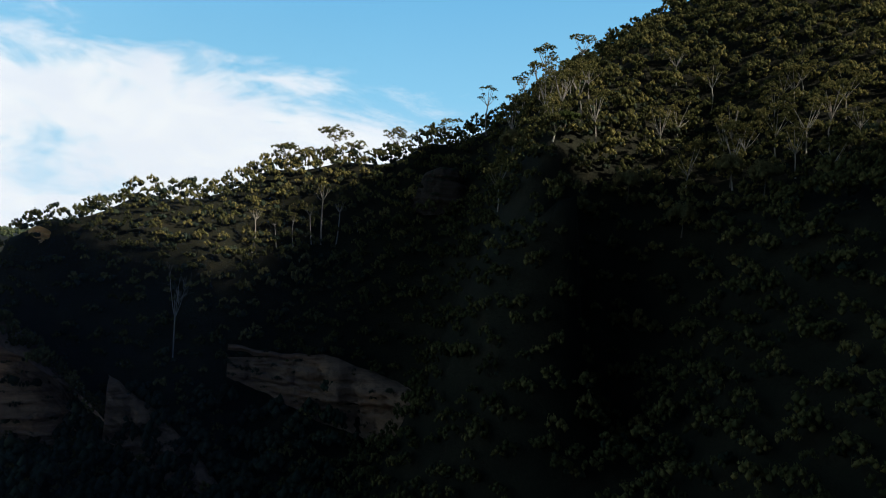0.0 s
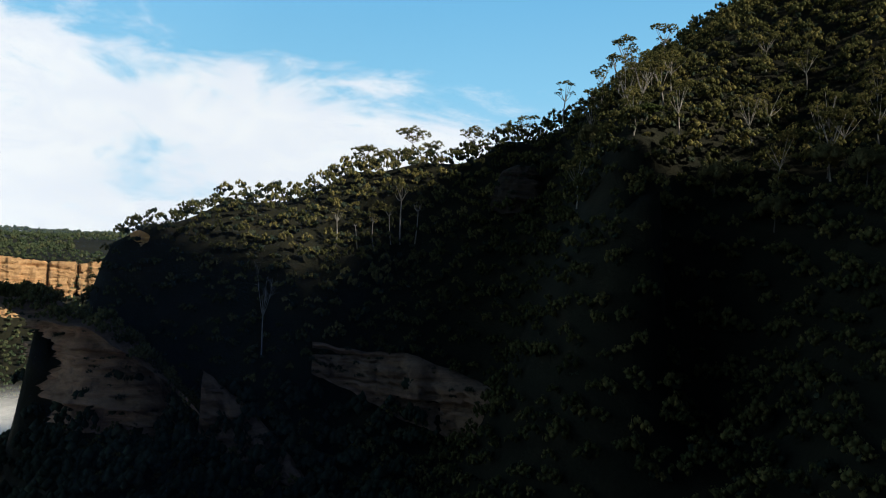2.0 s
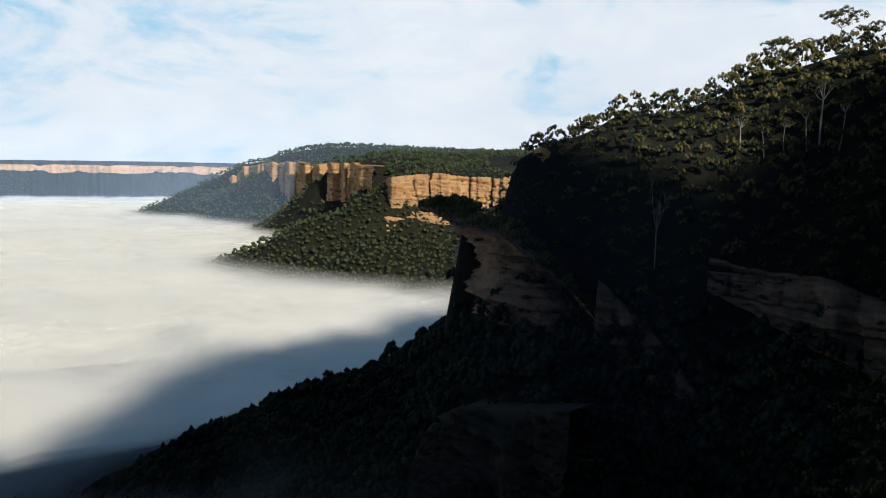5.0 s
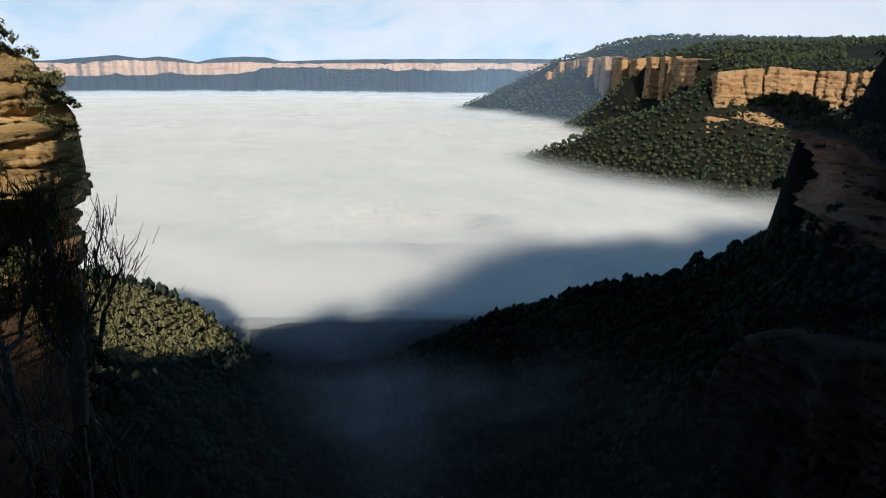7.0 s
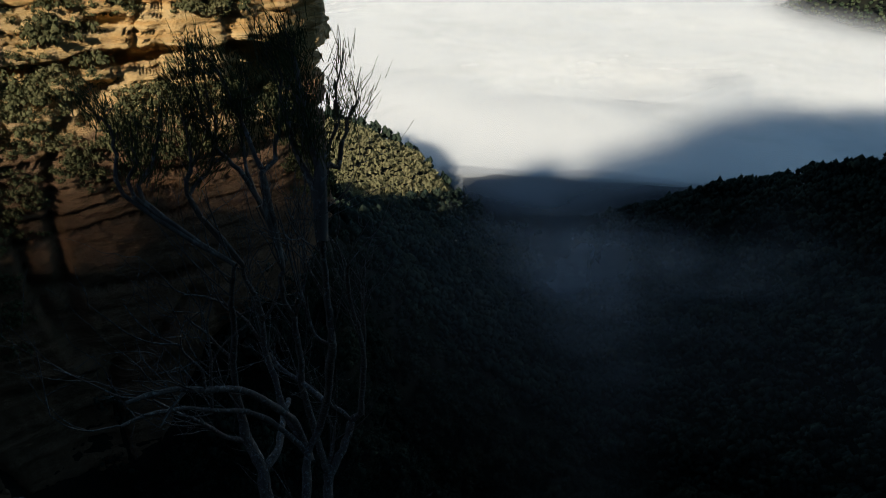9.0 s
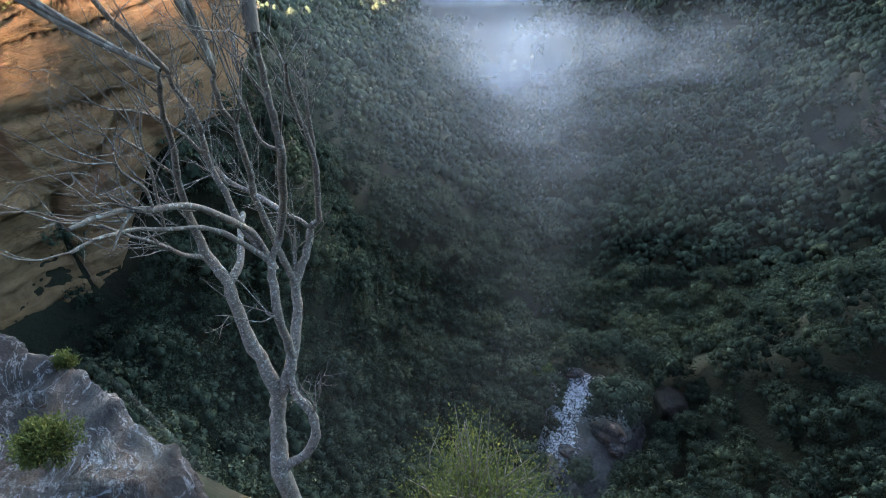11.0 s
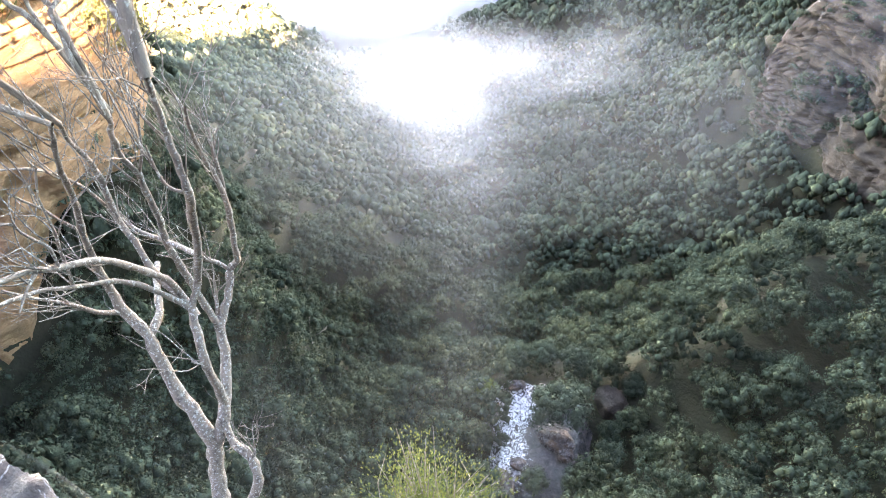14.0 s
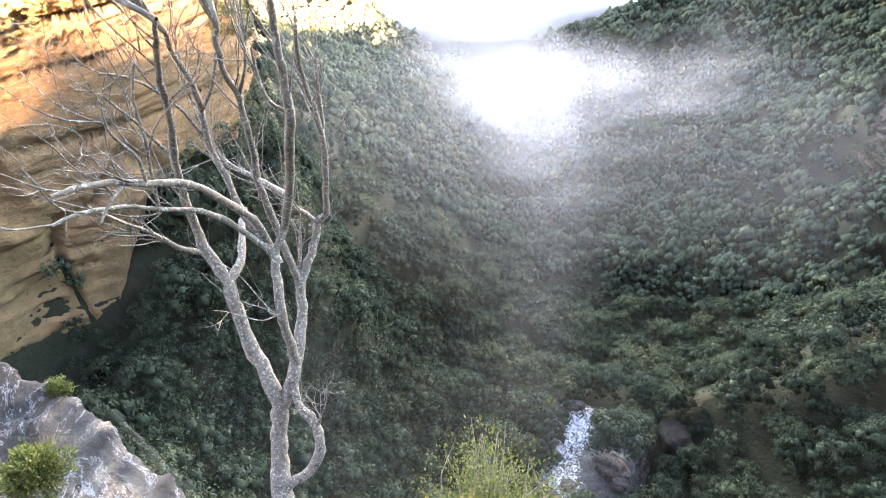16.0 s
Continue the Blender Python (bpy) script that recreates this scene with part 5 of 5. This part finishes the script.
leafy_bush("brink_bush", plan(131.5, 7.4, -8.3), 0.5, 0.55, 110, 55, "dull green bush beside the waterfall brink", 0.03)


# ---- ledge and waterfall brink ----
def rock(name, place, size, seed, material, label, sub=5, rough=0.35, turn=0.0, category="rock", kind="", beds=0.0):
    bm = bmesh.new()
    bmesh.ops.create_icosphere(bm, subdivisions=sub, radius=1)
    v = np.array([q.co[:] for q in bm.verts])
    f = np.array([[q.index for q in face.verts] for face in bm.faces])
    bm.free()
    n = fbm(v[:, 0] * 1.4 + seed, v[:, 1] * 1.4, v[:, 2] * 1.4, seed, 5)
    c = np.floor(fbm(v[:, 0] * 1.1, v[:, 1] * 1.1 + seed, v[:, 2] * 1.1, seed + 3, 2) * 7) / 7
    v = v * (1 + (n - 0.5) * rough * 1.6 + (c - 0.5) * rough * 1.2)[:, None]
    v = np.sign(v) * np.abs(v) ** 0.82 * np.array(size)
    if beds:
        v[:, :2] *= (1 + 0.10 * (hash01(np.floor(v[:, 2] / beds).astype(np.int64), 1, 1, seed) - 0.5))[:, None]
    a = radians(turn)
    v = np.stack([v[:, 0] * math.cos(a) - v[:, 1] * math.sin(a), v[:, 0] * math.sin(a) + v[:, 1] * math.cos(a), v[:, 2]], -1)
    ob = mesh_np(name, v, f, None, material)
    ob.location = place
    return tagged(ob, label, category, kind=kind)


rock("ledge_rock", plan(95, 0.75, -4.95), (1.25, 1.5, 1.2), 61, M_shade_brown, "rough sandstone ledge that carries the bush and dead tree", 4, 0.1, 10, "rock", "structure")
BRINK = [(145, 10.8, -7.6), (136, 10.7, -8.1), (128.8, 10.6, -8.6), (126.6, 10.3, -9.0), (124.9, 9.8, -9.5), (123.8, 8.8, -9.7), (122.6, 7.4, -10.0), (121, 6.5, -10.6), (116, 5.2, -12.8)]
b = np.array([plan(*q) for q in BRINK])
t = np.linspace(0, len(b) - 1, 150)
e = np.stack([np.interp(t, np.arange(len(b)), b[:, i]) for i in range(3)], -1)
across = np.array(plan(30, 1.0))
steps = np.linspace(0, 1, 90)
drop = np.interp(steps, [0, 0.45, 0.5, 0.55, 0.75, 1], [-16, -1.2, 0, 0.15, 0.1, -0.4])
side = np.interp(steps, [0, 0.45, 0.5, 0.55, 0.75, 1], [-4.5, -0.7, 0.0, -0.6, -3.2, -7.5])
g = e[:, None, :] + across[None, None] * side[None, :, None]
g[..., 2] += drop[None]
nx = fbm(g[..., 0] * 0.9, g[..., 1] * 0.9, g[..., 2] * 0.9, 63, 6) - 0.5
cells = np.floor(fbm(g[..., 0] * 0.8, g[..., 1] * 0.8, g[..., 2] * 1.4, 65, 4) * 13) / 13 - 0.5
fine = fbm(g[..., 0] * 3.1, g[..., 1] * 3.1, g[..., 2] * 3.1, 67, 4) - 0.5
g[..., 2] += nx * 0.7 + cells * 0.3 + fine * 0.28
g += across[None, None] * ((nx * 0.8 + cells * 0.4 + fine * 0.2) * np.clip(steps * 2, 0.3, 1)[None])[..., None]
brink = mesh_np("waterfall_rock", g.reshape(-1, 3), quads=grid_faces(150, 90), material=M_wet)
tagged(brink, "wet dark rock shoulder streaked brown at the top of the waterfall", "rock", kind="structure")


def curtain(name, a, b, long, push, k, material, label, seed, n=40, m=60):
    s = np.linspace(a, b, n)
    top = np.stack([np.interp(s, t, e[:, i]) for i in range(3)], -1)
    v = np.linspace(0, 1, m)
    p = top[:, None, :] + across[None, None] * (push * np.sqrt(v) + 0.12)[None, :, None]
    p[..., 2] += 0.08 - long * v[None] ** 1.6
    dens = k * np.sin(np.linspace(0, math.pi, n))[:, None] ** 2 * (np.clip(1 - v, 0, 1) ** 2 * np.clip((v - 0.02) * 4, 0, 1))[None]
    ob = mesh_np(name, p.reshape(-1, 3), quads=grid_faces(n, m), material=material, attrs={"thick": dens.ravel()}, smooth=True)
    return tagged(ob, label, "water", kind="structure")


curtain("water_spray", 3.2, 7.2, 12, 0.5, 0.06, M_soft, "fine white spray falling beside the wet rock", 71)


# ---- the creek below ----
u, v = np.meshgrid(np.linspace(0, 1, 90), np.linspace(-1, 1, 60), indexing="ij")
mid = np.array([plan(*q) for q in ((59, 48, -108.2), (58.7, 54, -107.6), (58.4, 60, -107), (58, 66, -106.4), (58, 70, -106), (58.3, 73, -105.6), (58.5, 75.5, -106.4))])
k = np.linspace(0, 1, len(mid))
c = np.stack([np.interp(u, k, mid[:, i]) for i in range(3)], -1)
wide = np.interp(u, [0, 0.3, 0.7, 1], [8.5, 9.5, 9.5, 9])
nx = fbm(u * 9, v * 4, 0, 83, 5) - 0.5
c[..., 0] += wide * v * math.cos(radians(55)) + nx * 0.5
c[..., 1] += wide * v * math.sin(radians(55))
c[..., 2] -= 3.0 * np.clip(np.abs(v) - 0.72 + 0.3 * nx, 0, 1) / 0.28 + 2.0 * np.clip(u - 0.93, 0, 1) / 0.07
c[..., 2] += np.floor((fbm(u * 5, v * 2.4, 0, 85, 3)) * 7) / 7 * 1.4 - 0.7 + nx * 0.5
foam = np.clip(0.64 - 0.6 * np.clip(v + 0.3, 0, 1) - 0.3 * np.clip(0.4 - u, 0, 1), 0, 1)
foam = np.maximum(foam, 0.6 * np.clip(1 - np.hypot((u - 0.86) / 0.1, (v - 0.72) / 0.3), 0, 1) ** 0.5)
tagged(mesh_np("creek_water", c.reshape(-1, 3), quads=grid_faces(90, 60), material=M_creek, attrs={"foam": foam.ravel()}, smooth=True), "white cascading creek water over rock shelves", "water", kind="structure")
for i, (h, d, z, s, lab) in enumerate(((48.3, 73.5, -105.4, (2.8, 2.5, 2.5), "big dark brown boulder beside the creek"), (55.4, 63.3, -105.9, (3.0, 1.8, 1.5), "dark flat boulder under the creek island"),
                                       (53.7, 60.8, -106.2, (1.4, 1.1, 0.9), "rounded reddish boulder in the pool"), (65.6, 54.2, -106.9, (2.4, 1.5, 0.7), "flat pale rock slab by the creek"),
                                       (62.9, 52.9, -107.0, (1.8, 1.2, 0.6), "flat pale rock slab by the creek"), (66.9, 63.0, -105.6, (1.6, 1.2, 1.0), "dark wet rock in the cascade"),
                                       (61.4, 57.8, -106.3, (1.2, 0.9, 0.7), "dark wet rock in the cascade"), (62.4, 73.1, -105.0, (1.5, 0.9, 0.8), "dark wet rock in the cascade"), (65.9, 66.5, -105.4, (1.0, 0.9, 0.7), "dark wet rock in the cascade"),
                                       (58.6, 72.6, -104.9, (1.3, 0.8, 0.7), "dark wet rock in the cascade"))):
    rock("creek_boulder", plan(h, d, z), tuple(1.15 * q for q in s), 90 + i, M_shade_grey if "brown" in lab else M_wet, lab, 4, 0.55, i * 37)


def clump_tree(name, place, radius, tall, seed, material, label, kinds=None, trunk=True):
    """A low tree or bush: stem, limbs and a crown of clumps."""
    rng = np.random.default_rng(seed)
    ob = thing(name, place, label, "tree" if trunk else "bush")
    v, f, core = crown(rng, 16, 120, 0.046, 0.75, 0.75, 0.55)
    v = v * np.array([radius, radius, tall * 0.75]) + np.array([0, 0, tall * 0.2])
    mesh_np("crown", v, f, None, material, {"tint": core * rng.uniform(0.35, 0.75)}, parent=ob)
    bits = [tube([(0, 0, -0.3), (0.05 * radius, 0, tall * 0.25), (0.1 * radius, 0.05 * radius, tall * 0.6)], 0.04 * radius + 0.03, 0.03, 6)]
    v, f = joined(bits)
    mesh_np("stem", v, quads=f, material=M_twig, smooth=True, parent=ob)
    return ob


clump_tree("creek_island_bush", plan(55.4, 67.0, -106), 6.3, 8.8, 101, M_gully, "rounded green bush on a rock island in the creek", trunk=False)
clump_tree("creek_island_bush", plan(57.6, 69.5, -105.6), 3.2, 4.6, 105, M_gully, "green bush at the back of the creek island", trunk=False)
for i, (h, d, r, tall, lab) in enumerate(((64.4, 61.2, 1.7, 2.6, "small green bush among the cascades"), (58.3, 54.0, 2.8, 3.4, "low green bush at the creek bank"), (67.6, 60.5, 2.6, 3.4, "low green bush at the creek bank"),
                                          (66.3, 53.5, 2.4, 3.0, "low green bush at the creek bank"), (47.0, 62.0, 3.2, 4.2, "broad green bush beside the dark pool"), (51.3, 55.8, 3.0, 3.4, "broad green bush beside the dark pool"),
                                          (64.3, 66.6, 1.3, 1.8, "small green bush among the cascades"), (62.6, 79.0, 3.2, 4.4, "dark green bush above the cascade"), (58.6, 80.0, 3.4, 4.6, "dark green bush above the cascade"),
                                          (54.4, 79.6, 3.4, 4.8, "dark green bush above the cascade"), (51.2, 79.2, 3.0, 4.6, "dark green bush above the cascade"), (45.0, 70.0, 3.2, 4.4, "broad green bush beside the big boulder"), (45.6, 76.5, 3.2, 4.8, "broad green bush beside the big boulder"), (47.6, 67.0, 2.4, 2.8, "broad green bush beside the big boulder"), (41.8, 66.0, 3.4, 4.6, "broad green bush beside the big boulder"))):
    clump_tree("creek_bush", plan(h, d, -106.4 + (0.8 if d > 76 else 0)), r, tall, 110 + i, M_gully, lab, trunk=False)
clump_tree("creek_bush", plan(66.9, 70.9, -105.4), 2.4, 3.6, 104, M_lime, "bright green fern clump at the top of the cascade", trunk=False)


# ---- single eucalypts on the headland ----
def eucalypt(place, tall, width, seed, label, leafy=1.0, bare=0.55, lean=0.0, material=None):
    """A gum tree: pale trunk, forked limbs, flat layered crown."""
    rng = np.random.default_rng(seed)
    ob = thing("eucalypt", place, label, "tree", "single gums of the headland")
    r0 = (tall * 0.014 + 0.04) * (1.0 if leafy else 0.6)
    fork = tall * bare
    base = np.array([0, 0, -0.6])
    mid = np.array([lean * fork, rng.uniform(-0.05, 0.05) * fork, fork])
    v, f = tube([base, base + (mid - base) * 0.5 + rng.normal(size=3) * 0.02 * tall * np.array([1, 1, 0]), mid], r0, r0 * 0.62, 7, rng)
    mesh_np("trunk", v, quads=f, material=M_white, smooth=True, parent=ob)
    tips = []
    n = 7 if leafy else 5
    for k in range(n):
        a = k * 6.283 / n + rng.uniform(-0.5, 0.5)
        tip = mid + np.array([math.cos(a) * width * (rng.uniform(0.2, 0.42) if leafy else 0.6), math.sin(a) * width * (rng.uniform(0.2, 0.42) if leafy else 0.6), (tall - fork) * rng.uniform(0.35, 0.95)])
        path = [mid, mid + (tip - mid) * 0.5 + np.array([0, 0, -0.06 * tall]) * rng.uniform(-0.5, 1), tip]
        v, f = tube(path, r0 * 0.5, r0 * 0.16, 5, rng)
        mesh_np("limb", v, quads=f, material=M_white, smooth=True, parent=ob)
        tips.append(tip)
        if not leafy:
            bits = []
            for j in range(4):
                sprig(rng, path[1] + (tip - path[1]) * rng.uniform(0, 1), tip - mid + rng.normal(size=3) * tall * 0.1, tall * 0.14, 0.05, 1, bits, 0.5, 0.3, 2)
            v, f = joined(bits)
            tagged(mesh_np("twig_work", v, quads=f, material=M_white, smooth=True, parent=ob), kind="stuff")
    if leafy:
        tips.append(mid + np.array([0, 0, (tall - fork) * 0.9]))
        for tip in tips:
            v, f, core = crown(rng, 9, 14, 0.085, 0.8, 0.85, 0.55, 0.0, OCTA, 0.8, (0.2, 0.34))
            s = width * rng.uniform(0.13, 0.24)
            v = v * np.array([s, s, s * 1.05]) + tip - np.array([0, 0, s * 0.5])
            mesh_np("foliage", v, f, None, material or M_euc, {"tint": core * rng.uniform(0.3, 0.8)}, parent=ob)
    return ob


def on_land(h, d):
    x, y, _ = plan(h, d)
    return (x, y, float(near_land(np.array([x]), np.array([y]))[0]))


def gum(h, d, top, width, seed, label, **more):
    """A gum whose top stands at the given angle above the eye."""
    d = d * float(np.interp(h, [4, 15, 25, 30, 40], [1, 0.88, 0.76, 0.68, 0.68])) if h < 60 else d
    p = on_land(h, d)
    tall = max(5.0, math.tan(radians(top)) * d - p[2])
    return eucalypt(p, tall, width, seed, label, **more)


crest = "tall eucalypt with a flat layered crown on the headland crest"
for i, (h, d, top, w) in enumerate(((13.6, 284, 10.9, 13), (11.6, 278, 10.7, 10), (9.5, 272, 12.5, 14), (7.6, 268, 11.6, 10), (4.1, 258, 12.7, 12), (1.0, 254, 13.2, 9), (-0.5, 252, 14.0, 9), (-3.8, 249, 16.8, 8), (-7.0, 246, 18.0, 10), (-8.8, 244, 20.2, 12), (-12.0, 241, 20.9, 12))):
    gum(h, d, top, w, 200 + i, crest, bare=0.6)
lit = "sunlit olive eucalypt on the upper headland slope"
rng = np.random.default_rng(77)
for i in range(34):
    h = rng.uniform(-33, -5)
    d = rng.uniform(175, 228)
    p = on_land(h, d)
    eucalypt(p, rng.uniform(11, 17), rng.uniform(8, 12), 230 + i, lit, bare=0.42)
slim = "slender white-trunked gum in the shaded headland forest"
for i, (h, d, top, w, ln) in enumerate(((16.0, 252, 5.6, 5, 0.05), (14.0, 250, 4.8, 5, -0.12), (12.6, 248, 5.2, 5, -0.06), (11.1, 246, 6.0, 6, -0.1), (10.3, 244, 7.9, 6, 0.0), (7.2, 236, 4.6, 5, -0.12), (9.0, 240, 6.6, 5, 0.08))):
    gum(h, d, top, w, 280 + i, slim, bare=0.72, lean=ln)
gum(21.7, 248, 0.0, 4, 290, "bare white dead gum in the shaded headland forest", leafy=0.0, bare=0.45)
gum(90.3, 74, -47.6, 5, 291, "bare pale gum leaning out of the gully canopy", leafy=0.0, bare=0.4, lean=0.25)
clump_tree("sunlit_bush", tuple(np.array(on_land(-10.6, 178)) + (0, 0, 3.5)), 4.8, 4.2, 300, M_lime, "yellow-green bush catching the sun on the shaded slope")
for i, (h, d) in enumerate(((-20.4, 168), (-26.5, 168), (-24.0, 176), (-6.0, 196), (-16.0, 175))):
    clump_tree("sunlit_bush", tuple(np.array(on_land(h, d)) + (0, 0, 3.0)), 4.2, 8.0, 301 + i, M_heath, "broad olive tree catching the sun on the headland slope")
